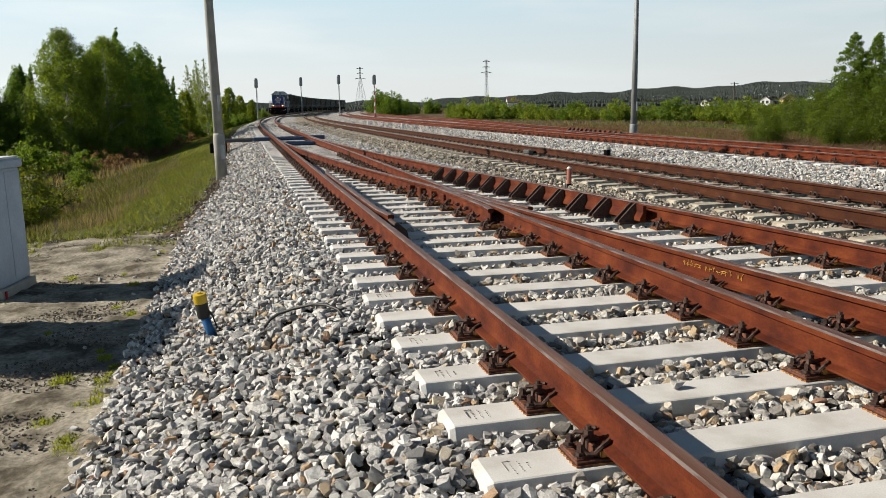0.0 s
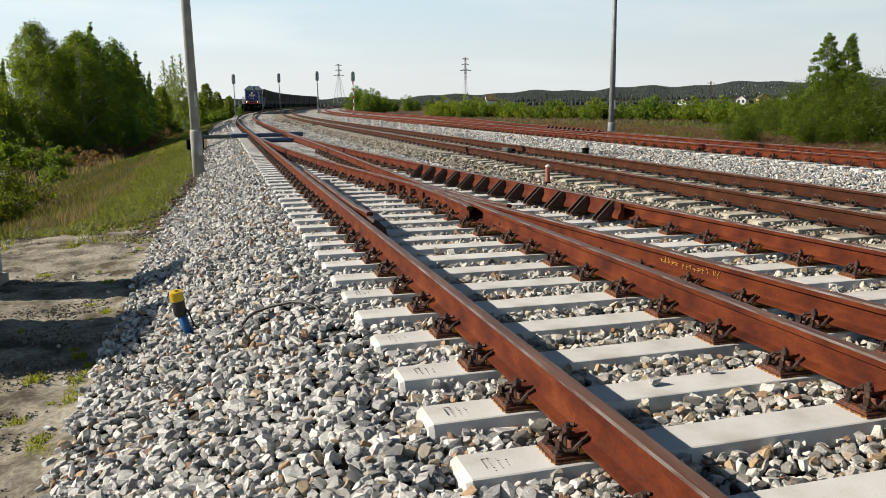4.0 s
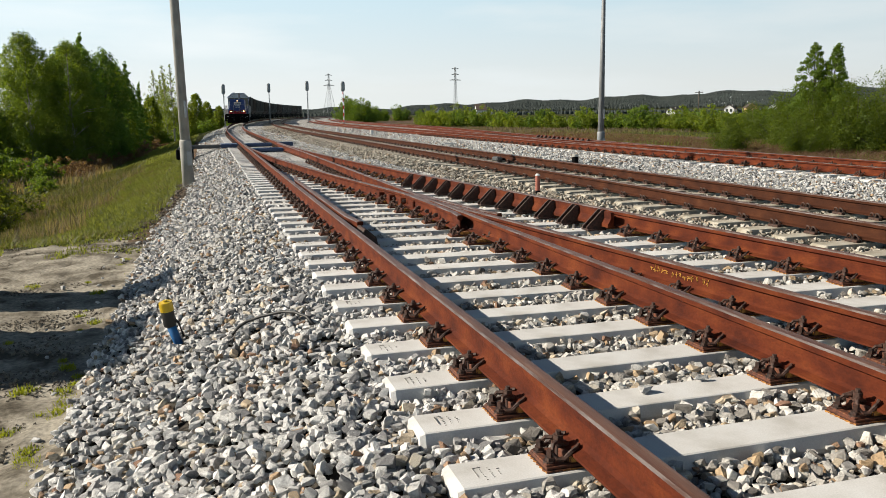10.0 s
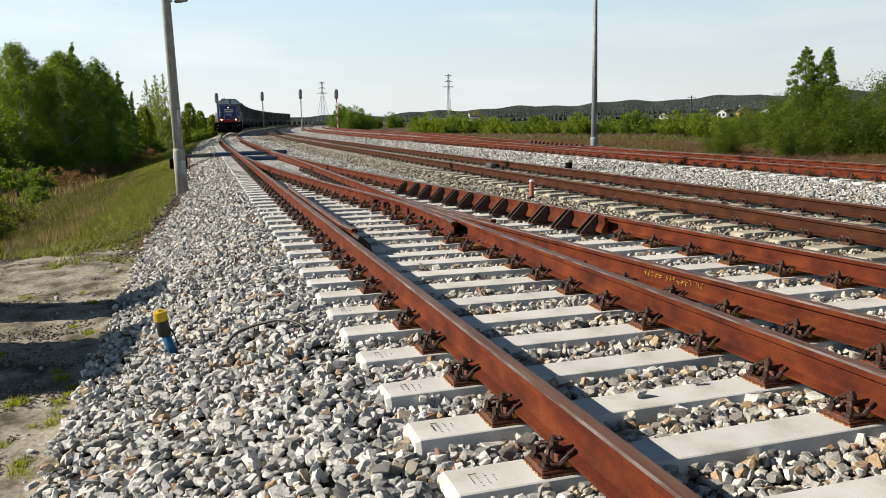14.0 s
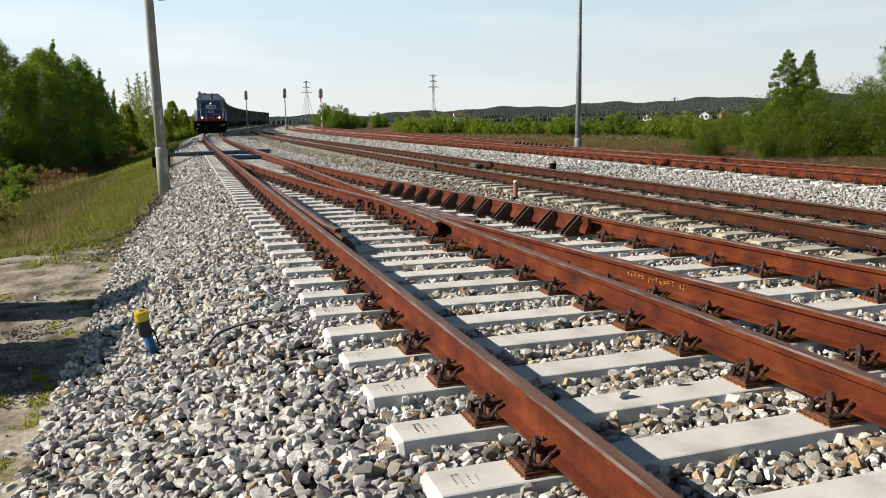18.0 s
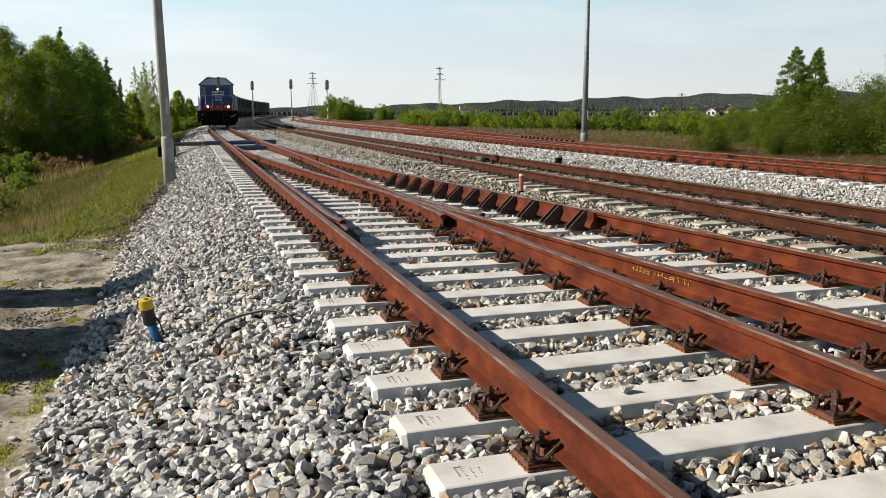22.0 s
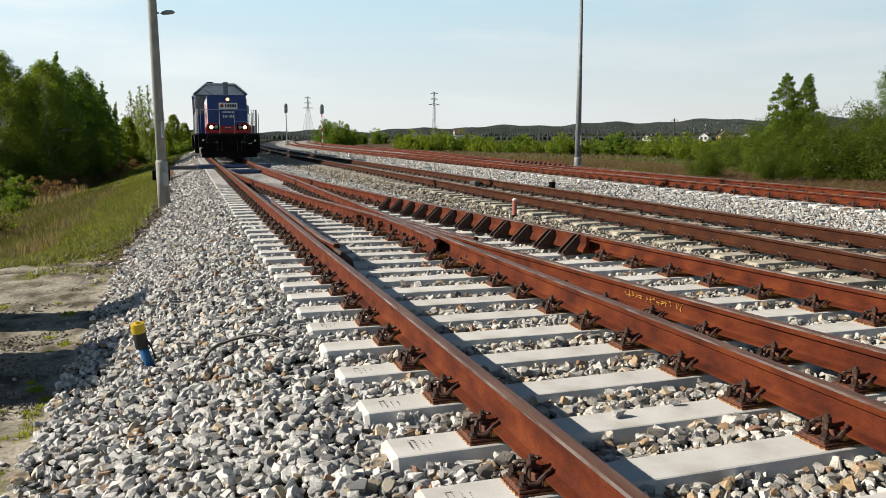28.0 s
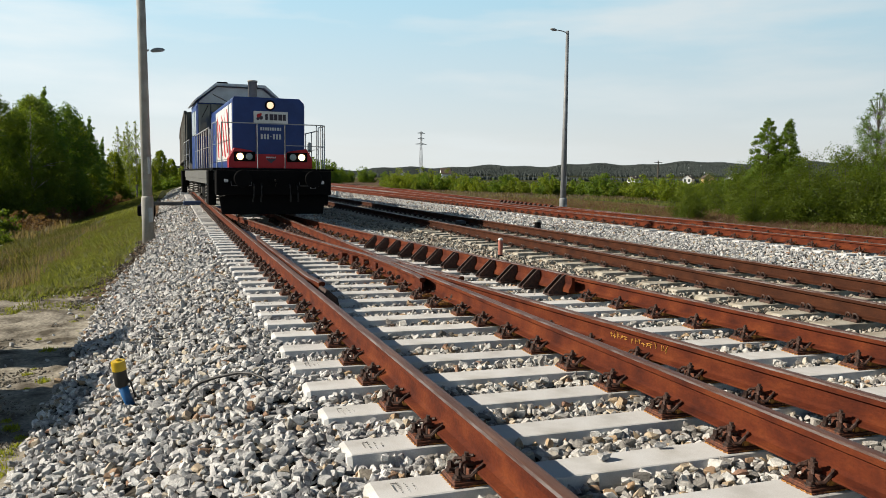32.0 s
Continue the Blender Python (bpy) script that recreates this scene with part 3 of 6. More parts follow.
def turnout(name, label, shift, concrete, steel, detail=True, s_first=-22.0):
    """A right-hand turnout: straight track, turned-out track, crossing, check rails, blades. shift: metres to the right."""
    T = track_thing(name, label)
    f = lambda u: (lambda s: u + shift)
    rail("rail", line_points(f(0), -22, 420), T, steel)
    rail("rail", line_points(lambda s: GAUGE + shift + off(s), -22, 420), T, steel)
    rail("rail", [(shift + GAUGE - (0.12 * (s - 22) / 9 if s > 22 else 0), s) for s in np.arange(-22, Y_SWITCH - 0.8, 0.75)], T, steel)
    rail("rail", line_points(lambda s: shift + off(s), -22, Y_SWITCH - 0.2), T, steel)
    yf = next(y for y in np.arange(20, 0, -0.02) if off(y) > GAUGE)
    # wing rails beside the crossing nose
    rail("wing_rail", [(shift + GAUGE - 0.155, yf - 1.55), (shift + GAUGE - 0.118, yf - 1.2), (shift + GAUGE - 0.115, yf + 0.1), (shift + off(yf + 1.2) - 0.0, yf + 1.2)], T, steel)
    rail("wing_rail", [(shift + off(yf - 1.55) + 0.155, yf - 1.55), (shift + off(yf - 1.2) + 0.118, yf - 1.2), (shift + off(yf) + 0.115, yf + 0.1), (shift + GAUGE, yf + 1.2)], T, steel)
    for k in range(7):
        y = yf + 2.2 - 0.5 * k
        part("crossing_block", box(shift + min(off(y), GAUGE) - 0.09, shift + max(off(y), GAUGE) + 0.09, y - 0.1, y + 0.1, 0.02, 0.17, 0.01), steel, T)
    for k in range(8):
        bm = bmesh.new()
        y = yf + 2.3 - 0.42 * k
        x = shift + (off(y) if y > yf + 0.6 else GAUGE - 0.12)
        add_tube(bm, [(x - 0.085, y, 0.13), (x - 0.045, y, 0.13)], 0.026, 6)
        add_tube(bm, [(x - 0.1, y, 0.13), (x - 0.04, y, 0.13)], 0.012, 6)
        part("crossing_bolt", bm, CLIP, T)
    # check rail beside the straight track's near rail
    c0, c1 = yf - 1.65, yf + 4.9
    rail("check_rail", [(shift + 0.165, c0), (shift + 0.118, c0 + 0.6), (shift + 0.115, c1 - 0.6), (shift + 0.165, c1)], T, steel, z0=0.06)
    part("check_rail_shoe", prism([(-0.10, 0.02), (0.12, 0.02), (0.10, 0.11), (0.0, 0.20), (-0.03, 0.20)], c0 - 0.35, c0 + 0.02, 0.006), CLIP, T, "black cast end shoe").location = (shift + 0.17, 0, 0)
    # check rail of the turned-out track, raised, on triangular chairs
    flat = [(-0.05, 0.05), (0.03, 0.05), (0.03, 0.219), (0.012, 0.229), (-0.012, 0.229), (-0.012, 0.15), (-0.05, 0.08)]
    c0, c1 = yf - 1.95, yf + 4.7
    rail("check_rail", [(shift + GAUGE + off(y) - (0.15 if e else 0.105), y) for y, e in ((c0, 1), (c0 + 0.5, 0), (yf, 0), (yf + 1.5, 0), (yf + 3, 0), (c1 - 0.5, 0), (c1, 1))], T, steel, z0=0.0, prof=flat, head=False)
    me = prism([(-0.235, 0.018), (0.0, 0.018), (0.0, 0.238), (-0.03, 0.244), (-0.055, 0.226), (-0.22, 0.065), (-0.235, 0.05)], -0.011, 0.011)
    first = None
    ss = [c0 + 0.22 + 0.575 * k for k in range(12)]
    for s in ss:
        for d in (-0.045, 0.045):
            if first is None:
                first = part("check_rail_chair", me, CLIP, T)
                first.location = (shift + GAUGE + off(s + d) - 0.125, s + d, 0)
            else:
                child("check_rail_chair", first.data, T, shift + GAUGE + off(s + d) - 0.125, s + d)
        x = shift + GAUGE + off(s) - 0.125
        part("chair_base", box(x - 0.235, x + 0.01, s - 0.085, s + 0.085, 0.003, 0.022, 0.003), CLIP, T)
        part("chair_web", box(x - 0.018, x - 0.002, s - 0.034, s + 0.034, 0.022, 0.222, 0.002), CLIP, T)
    # sleepers
    for s in SLEEPER_S:
        if s < s_first:
            continue
        o = off(s)
        if s < Y_SWITCH + 0.5:
            rl = [0.0, GAUGE + o]
            if abs(o - GAUGE) > 0.28 and o > 0.3:
                rl += [GAUGE, o]
            elif o > 0.3:
                rl += [min(o, GAUGE) - (0.1 if s < yf + 1 else 0)]
            rl = [r + shift for r in rl]
            lay(T, s, shift - 0.56, shift + GAUGE + o + 0.56, rl, concrete, CLIPS, both=-2 < s < 12, skew=-2.6 * float(smooth_step(1.2, 3.2, s) * (1 - smooth_step(12, 30, s))))
        elif s < 60:
            lay(T, s, shift - 0.56, shift + GAUGE + 0.56, [shift, shift + GAUGE], concrete, CLIPS, both=False)
    return T


def plain_track(name, label, u, concrete, steel, s0, s1, clips, plates):
    T = track_thing(name, label)
    rail("rail", line_points(lambda s: u, -22, 420), T, steel, z0=0.035)
    rail("rail", line_points(lambda s: u + GAUGE, -22, 420), T, steel, z0=0.035)
    s = s0
    while s < s1:
        lay(T, s, u - 0.56, u + GAUGE + 0.56, [u, u + GAUGE] if s > 0 else [], concrete, clips, plates, both=s < 20)
        s += 0.6
    return T


E_RAIL, G_RAIL = 5.2, 11.45
turnout("turnout", "rusty red turnout with check rails on pale concrete sleepers", 0.0, CONCRETE, RUST)
plain_track("middle_track", "brown rusty track with spring loops on dusty sleepers", E_RAIL, CONCRETE_OLD, RUST_DULL, -21.9, 50, LOOPS, False)


def far_tracks():
    """A track from which another runs off to the right with distance, on shared long sleepers."""
    T = track_thing("far_turnout", "rusty red far turnout with a raised check rail, in clean ballast")
    sp = lambda s: float(split(np.array([s]))[0])
    places = [lambda s: G_RAIL, lambda s: G_RAIL + GAUGE, lambda s: G_RAIL + sp(s), lambda s: G_RAIL + GAUGE + sp(s)]
    for p, a in zip(places, (-22, 10.5, 10.5, -22)):
        rail("rail", line_points(p, a, 420), T, RUST, z0=0.03)
    flat = [(-0.05, 0.03), (0.03, 0.03), (0.03, 0.24), (0.012, 0.25), (-0.012, 0.25), (-0.012, 0.14), (-0.05, 0.05)]
    c0, c1 = 26.5, 33.5
    rail("check_rail", [(places[3](s) - 0.11, s) for s in (c0, 28, 30, 32, c1)], T, RUST, z0=0.0, prof=flat, head=False)
    me = None
    s = -21.0
    while s < 45:
        rl = [places[0](s), places[3](s)] + ([places[1](s), places[2](s)] if 13 < s and abs(sp(s) - GAUGE) > 0.25 else [])
        lay(T, s, G_RAIL - 0.56, G_RAIL + GAUGE + sp(s) + 0.56, rl, CONCRETE, CLIPS, both=False)
        if c0 - 0.1 < s < c1 + 0.1:
            x = places[3](s) - 0.13
            if me is None:
                me = part("check_rail_chair", prism([(-0.30, 0.018), (0.0, 0.018), (0.0, 0.24), (-0.06, 0.24), (-0.24, 0.06)], -0.07, 0.07), CLIP, T)
                me.location = (x, s, 0)
            else:
                child("check_rail_chair", me.data, T, x, s)
        s += 0.6
    return T


far_tracks()


# ---- the train ----
def keyed(thing, base, length):
    """Keys a vehicle through the turnout: base is its distance behind the train's head."""
    rows = []
    for k in range(65):
        t = k / 2
        a = head(t) + base + length * 0.2
        b = head(t) + base + length * 0.8
        ax, ay, _ = on_line(GAUGE / 2 + off(a), a)
        bx, by, _ = on_line(GAUGE / 2 + off(b), b)
        turn = math.degrees(math.atan2(bx - ax, by - ay))
        dx, dy = (bx - ax) / (b - a), (by - ay) / (b - a)
        rows.append((t, pose(ax - dx * length * 0.2, ay - dy * length * 0.2, TOP, 0, 0, -turn)))
    walk(thing, rows)


HEAD_T = [0, 6, 9, 13, 19, 23, 28, 31, 32]
HEAD_S = [136, 118, 108, 93.5, 73.5, 59, 37.6, 22.9, 17.25]
HEAD_FIT = np.polyfit(HEAD_T, HEAD_S, 3)


def head(t):
    """Distance along the line of the train's front buffer beam."""
    return float(np.polyval(HEAD_FIT, t))


LAMP_ON = glow("lit_headlight", (1.0, 0.62, 0.28), 2.6)
LAMP_TOP = glow("lit_top_light", (1.0, 0.72, 0.45), 0.62)
LAMP_OFF = plain("lamp_glass", (0.2464, 0.308, 0.308), rough=0.15)
CABGLASS = plain("dark_cab_glass", (0.055, 0.068, 0.06), rough=0.08)
ROOFGREY = plain("pale_roof_paint", (0.5698, 0.5929, 0.6083), rough=0.5)
SKIRT = plain("dusty_grey_frame_paint", (0.085, 0.085, 0.082), rough=0.7)
BAR = plain("dark_print", (0.02695, 0.01386, 0.0308), rough=0.5)
PALE = plain("white_print", (0.4774, 0.5082, 0.539), rough=0.5)
RAILING = plain("pale_railing_paint", (0.2772, 0.2926, 0.308), rough=0.45)
WAGON = mat("sooty_wagon_paint", [(0.3, (0.0231, 0.02226, 0.0189)), (0.5, (0.0651, 0.0651, 0.0567)), (0.72, (0.126, 0.1218, 0.105))], scale=1.6, rough=0.8, fine=0.2, bump_scale=20, stretch=(1, 1, 0.4))
WAGON_B = mat("faded_brown_wagon_paint", [(0.3, (0.0294, 0.021, 0.0168)), (0.5, (0.063, 0.0483, 0.0378)), (0.72, (0.1134, 0.0903, 0.0714))], scale=1.6, rough=0.8, fine=0.2, bump_scale=20, stretch=(1, 1, 0.4))
SPRING = plain("greasy_steel", (0.11, 0.105, 0.10), rough=0.5, metal=0.4)
WHEELS = []


def face(name, parent, x0, x1, z0, z1, y, material, label="", thick=0.02, bevel=0.004):
    """A flat plate on a front that faces the way the train runs."""
    return part(name, box(x0, x1, y - thick, y, z0, z1, bevel), material, parent, label)


def wheelset(parent, y, r, keyed_too):
    bm = lathe([(0.07, -0.95), (0.07, -0.80), (r + 0.03, -0.79), (r + 0.03, -0.765), (r, -0.755), (r - 0.01, -0.66), (r - 0.08, -0.655), (0.1, -0.68), (0.07, -0.6), (0.07, 0.6), (0.1, 0.68), (r - 0.08, 0.655), (r - 0.01, 0.66), (r, 0.755), (r + 0.03, 0.765), (r + 0.03, 0.79), (0.07, 0.80), (0.07, 0.95)], 20, pose(0, 0, 0, 0, 90, 0))
    w = part("wheelset", bm, SPRING, parent)
    w.location = (0, y, r)
    if keyed_too:
        WHEELS.append((w, y, r))
    return w


def bogie(parent, y, r=0.5, axles=(-1.3, 1.3), keyed_too=False):
    bm = bmesh.new()
    for s in (-1, 1):
        prof = [(y - 2.0, 0.62), (y - 2.0, 0.45), (y - 0.9, 0.42), (y - 0.6, 0.28), (y + 0.6, 0.28), (y + 0.9, 0.42), (y + 2.0, 0.45), (y + 2.0, 0.62), (y + 0.8, 0.85), (y - 0.8, 0.85)]
        a = [bm.verts.new((s * 1.04, p, z)) for p, z in prof]
        b = [bm.verts.new((s * 1.16, p, z)) for p, z in prof]
        bm.faces.new(a)
        bm.faces.new(b[::-1])
        for i in range(len(a)):
            j = (i + 1) % len(a)
            bm.faces.new((a[i], b[i], b[j], a[j]))
    add_box(bm, -1.04, 1.04, y - 0.25, y + 0.25, 0.5, 0.8)
    part("bogie_frame", bm, SKIRT if keyed_too else BLACK, parent)
    for ax in axles:
        wheelset(parent, y + ax, r, keyed_too)
        for s in (-1, 1):
            part("axle_box", box(s * 1.1 - 0.08, s * 1.1 + 0.16 * (s > 0) + 0.0 + 0.08 * (s < 0), y + ax - 0.16, y + ax + 0.16, r - 0.16, r + 0.16, 0.02), BLACK, parent)
            if keyed_too:
                for d in (-0.32, 0.32):
                    bm = bmesh.new()
                    pts = [(s * 1.27 + 0.10 * math.cos(k * 0.9), y + ax + d + 0.10 * math.sin(k * 0.9), 0.42 + 0.42 * k / 34) for k in range(35)]
                    part("coil_spring", add_tube(bm, pts, 0.022, 5), SPRING, parent)


def railing(parent, pts, z0, h, mid=True, bars=()):
    """Hand rails: a bent top tube with a post at each point."""
    top = part("handrail", tube([(x, y, z0 + h) for x, y in pts], 0.015, 6), RAILING, parent)
    if mid:
        part("middle_rail", tube([(x, y, z0 + h * 0.52) for x, y in pts], 0.009, 5), RAILING, top)
    for x, y in list(pts) + list(bars):
        part("railing_post", tube([(x, y, z0), (x, y, z0 + h)], 0.013, 6), RAILING, top)
    return top


def loco():
    L = empty("locomotive", Matrix.Identity(4), "blue diesel locomotive with red front panel, grey cab roof, headlights lit", "locomotive")
    # frame, beams, steps
    part("underframe", box(-1.50, 1.50, 0.5, 13.7, 0.98, 1.26, 0.02), SKIRT, L)
    part("walkway", box(-1.54, 1.54, 0.05, 14.1, 1.26, 1.30, 0.006), BLACK, L)
    for y0, d in ((0.0, 1), (14.2, -1)):
        part("buffer_beam", box(-1.46, 1.46, min(y0, y0 + d * 0.45), max(y0, y0 + d * 0.45), 0.62, 1.255, 0.02), BLACK, L)
        for s in (-1, 1):
            b = part("buffer", lathe([(0.11, 0.0), (0.11, -0.3), (0.075, -0.32), (0.075, -0.5), (0.2, -0.53), (0.225, -0.56), (0.2, -0.585)], 18, pose(0, 0, 0, -90 * 1, 0, 0)), BLACK, L)
            b.matrix_basis = pose(s * 0.875, y0, 1.04, 0, 0, 0 if d > 0 else 180)
            part("step_ladder", box(s * 1.46 - 0.16, s * 1.46 + 0.04, min(y0 + d * 0.5, y0 + d * 0.95), max(y0 + d * 0.5, y0 + d * 0.95), 0.35, 1.24, 0.02), BLACK, L)
        part("coupling_hook", add_box(tube([(0, y0 - d * 0.02, 1.0), (0, y0 - d * 0.22, 1.0), (0, y0 - d * 0.3, 0.92), (0, y0 - d * 0.2, 0.86)], 0.035, 8), -0.16, 0.16, min(y0, y0 - d * 0.03), max(y0, y0 - d * 0.03), 0.86, 1.14), BLACK, L)
    # snow plough, hoses
    part("snow_plough", prism([(-1.3, 0.12), (1.3, 0.12), (1.36, 0.55), (1.1, 0.64), (-1.1, 0.64), (-1.36, 0.55)], 0.28, 0.36, 0.01), BLACK, L)
    for x in (-0.55, -0.36, 0.36, 0.55):
        part("brake_hose", tube([(x, -0.02, 0.9), (x, -0.14, 0.84), (x * 1.02, -0.16, 0.62), (x * 1.05, -0.08, 0.45)], 0.022, 6), RUBBER, L)
    for x0, x1, z in ((-1.1, -0.6, 0.86), (0.62, 1.12, 0.86)):
        part("coupler_handrail", tube([(x0, -0.02, z + 0.1), (x0, -0.09, z), (x1, -0.09, z), (x1, -0.02, z + 0.1)], 0.014, 6), SKIRT, L)
    for x, z, w in ((-1.22, 0.98, 0.1), (1.22, 0.95, 0.1), (0.98, 0.84, 0.16)):
        face("small_plate", L, x - w / 2, x + w / 2, z - 0.04, z + 0.04, -0.002, WHITE, "small white plate", 0.008, 0.0)
    # bogies with keyed wheelsets
    bogie(L, 2.95, 0.5, keyed_too=True)
    bogie(L, 10.9, 0.5, keyed_too=True)
    part("fuel_tank", box(-1.2, 1.2, 5.9, 8.3, 0.3, 0.98, 0.08, 2), BLACK, L)
    # hood
    HW, HT, Y0, Y1 = 0.94, 3.17, 0.95, 7.25
    part("front_hood", prism([(-HW, 1.3), (HW, 1.3), (HW, HT - 0.13), (HW - 0.13, HT), (-HW + 0.05, HT), (-HW, HT - 0.06)], Y0, Y1, 0.012), BLUE, L)
    part("rear_hood", prism([(-HW, 1.3), (HW, 1.3), (HW, HT - 0.13), (HW - 0.13, HT), (-HW + 0.13, HT), (-HW, HT - 0.13)], 10.2, 13.3, 0.012), BLUE, L)
    for s in (-1, 1):
        for k in range(7):
            y = Y0 + 0.06 + k * 0.885
            door = part("hood_door", box(s * HW - 0.02, s * HW + 0.02, y, y + 0.86, 1.5, HT - 0.16, 0.008), WHITE if k < 5 and s < 0 else BLUE, L, "white hood side door" if k < 5 and s < 0 else "")
            part("door_handle", box(s * (HW + 0.02) - 0.015, s * (HW + 0.02) + 0.015, y + 0.40, y + 0.46, 2.2, 2.38, 0.004), RAILING, door)
        # red leaf-like emblem in plain strokes across the side doors
        for y0, z0, y1, z1, w in () if s > 0 else ((1.2, 1.6, 1.9, 2.95, 0.34), (1.9, 1.7, 2.5, 2.75, 0.3), (2.5, 1.6, 3.3, 2.85, 0.34), (3.3, 1.65, 4.1, 2.7, 0.4), (4.4, 1.6, 4.7, 2.9, 0.3)):
            v = [(s * (HW + 0.026), y0, z0), (s * (HW + 0.026), y0 + w, z0 + 0.05), (s * (HW + 0.026), y1 + w, z1), (s * (HW + 0.026), y1, z1 - 0.15)]
            v += [(s * (HW + 0.02), b, c) for _, b, c in v]
            obj("red_stripe", v, [(0, 1, 2, 3), (7, 6, 5, 4), (0, 4, 5, 1), (1, 5, 6, 2), (2, 6, 7, 3), (3, 7, 4, 0)], RED, L, "red painted stroke")
        part("lower_stripe", box(s * HW - 0.02, s * HW + 0.026, Y0 + 0.05, Y1 - 0.1, 1.34, 1.47, 0.004), BLUE, L)
    # red front panel with the light pods
    pan = part("front_panel", prism([(-1.09, 1.31), (1.09, 1.31), (1.09, 1.56), (0.94, 1.83), (0.50, 1.76), (0.40, 1.66), (-0.40, 1.66), (-0.50, 1.76), (-0.94, 1.83), (-1.09, 1.56)], 0.62, 0.95, 0.012), RED, L, "red front panel")
    for s in (-1, 1):
        face("lamp_bezel", L, s * 0.68 - 0.27, s * 0.68 + 0.27, 1.48, 1.73, 0.615, BLACK, "black lamp surround", 0.015, 0.02)
        for x, lit in ((0.80, True), (0.57, False)):
            lens = lathe([(0.088, 0.0), (0.088, 0.03), (0.07, 0.045), (0.03, 0.055), (0.001, 0.056)], 20, pose(0, 0, 0, 90, 0, 0))
            o = part("headlight", lens, LAMP_ON if lit else LAMP_OFF, L, "lit round headlight" if lit else "unlit round lamp")
            o.location = (s * x, 0.60, 1.605)
    part("emblem", prism([(-0.14, 1.56), (0.14, 1.56), (0.0, 1.44)], 0.60, 0.622), BAR, L)
    for k in range(5):
        face("emblem_print", L, -0.13 + k * 0.055, -0.095 + k * 0.055, 1.575, 1.61, 0.615, PALE, "", 0.006, 0)
    # top light
    o = part("top_light_ring", lathe([(0.135, 0), (0.135, 0.06), (0.092, 0.06), (0.092, 0.0)], 20, pose(0, 0, 0, 90, 0, 0)), BLACK, L)
    o.location = (0.03, 0.95, 2.97)
    o = part("top_light", lathe([(0.092, 0), (0.092, 0.03), (0.06, 0.05), (0.001, 0.06)], 20, pose(0, 0, 0, 90, 0, 0)), LAMP_TOP, L, "lit round top light")
    o.location = (0.03, 0.94, 2.97)
    # name board in plain shapes, number bars
    board = face("name_board", L, -0.40, 0.50, 2.50, 2.81, 0.945, WHITE, "white board with a dark word drawn as bars")
    for k, w in enumerate((0.07, 0.10, 0.09, 0.10, 0.085)):
        face("print_bar", board, -0.10 + k * 0.115, -0.10 + k * 0.115 + w, 2.58, 2.74, 0.922, BAR, "", 0.006, 0)
    for x, z, r, m in ((-0.27, 2.69, 0.055, RED), (-0.21, 2.64, 0.055, BAR), (-0.29, 2.61, 0.04, BAR), (-0.22, 2.73, 0.035, RED)):
        o = part("print_dot", lathe([(r, 0), (r, 0.008), (0.001, 0.009)], 12, pose(0, 0, 0, 90, 0, 0)), m, board)
        o.location = (x, 0.922, z)
    for k in range(9):
        x = -0.225 + k * 0.062 + (0.01 if k > 6 else 0)
        face("number_bar", L, x, x + 0.042, 2.31, 2.39, 0.948, PALE, "white number bar", 0.008, 0)
    for k in range(7):
        x = -0.215 + k * 0.08
        face("number_bar", L, x, x + (0.052 if k != 3 else 0.04), 2.08 if k != 3 else 2.14, 2.215 if k != 3 else 2.16, 0.948, PALE, "white number bar", 0.008, 0)
    part("front_door_seam", add_box(box(-0.35, -0.33, 0.935, 0.949, 1.7, 2.45), 0.40, 0.42, 0.935, 0.949, 1.7, 2.45), BAR, L)
    # cab
    CW = 1.39
    part("cab", prism([(-CW, 1.3), (CW, 1.3), (CW, 3.54), (0.76, 4.04), (-0.76, 4.04), (-CW, 3.54)], 7.25, 10.2, 0.01), BLUE, L)
    part("cab_front_band", prism([(-1.35, 3.50), (1.35, 3.50), (1.30, 3.56), (0.75, 4.03), (-0.75, 4.03), (-1.30, 3.56)], 7.20, 7.25), ROOFGREY, L, "pale grey band over the cab windows")
    roof = [(-1.50, 3.55), (-1.46, 3.52), (-0.78, 4.06), (0.78, 4.06), (1.46, 3.52), (1.50, 3.55), (0.81, 4.14), (-0.81, 4.14)]
    part("cab_roof", prism(roof, 6.95, 10.5), ROOFGREY, L, "pale grey cab roof with sloped sides")
    for s in (-1, 1):
        part("cab_front_window", box(s * 1.15 - 0.2, s * 1.15 + 0.2, 7.21, 7.25, 2.4, 3.46, 0.02), CABGLASS, L)
        part("cab_side_window", box(s * CW - 0.02, s * CW + 0.012, 8.3, 9.7, 2.45, 3.3, 0.02), CABGLASS, L)
        d = part("cab_door", box(s * CW - 0.02, s * CW + 0.016, 7.4, 8.15, 1.35, 3.4, 0.015), BLUE, L)
        part("door_window", box(s * (CW + 0.016) - 0.01, s * (CW + 0.016) + 0.008, 7.52, 8.03, 2.45, 3.25, 0.01), CABGLASS, d)
        part("wiper", tube([(s * 1.05, 7.18, 3.4), (s * 1.25, 7.17, 3.0)], 0.012, 5), BLACK, L)
    part("cab_front_glass", box(-0.94, 0.94, 7.205, 7.25, 3.2, 3.46, 0.008), CABGLASS, L)
    part("roof_hatch", box(-0.75, -0.4, 7.1, 7.6, 4.14, 4.20, 0.02), BLACK, L)
    part("exhaust_pipe", lathe([(0.14, 3.18), (0.14, 4.05), (0.155, 4.05), (0.155, 4.10), (0.11, 4.10), (0.11, 3.9)], 20, pose(0.18, 5.4, 0)), POLE, L, "pale exhaust stack", True)
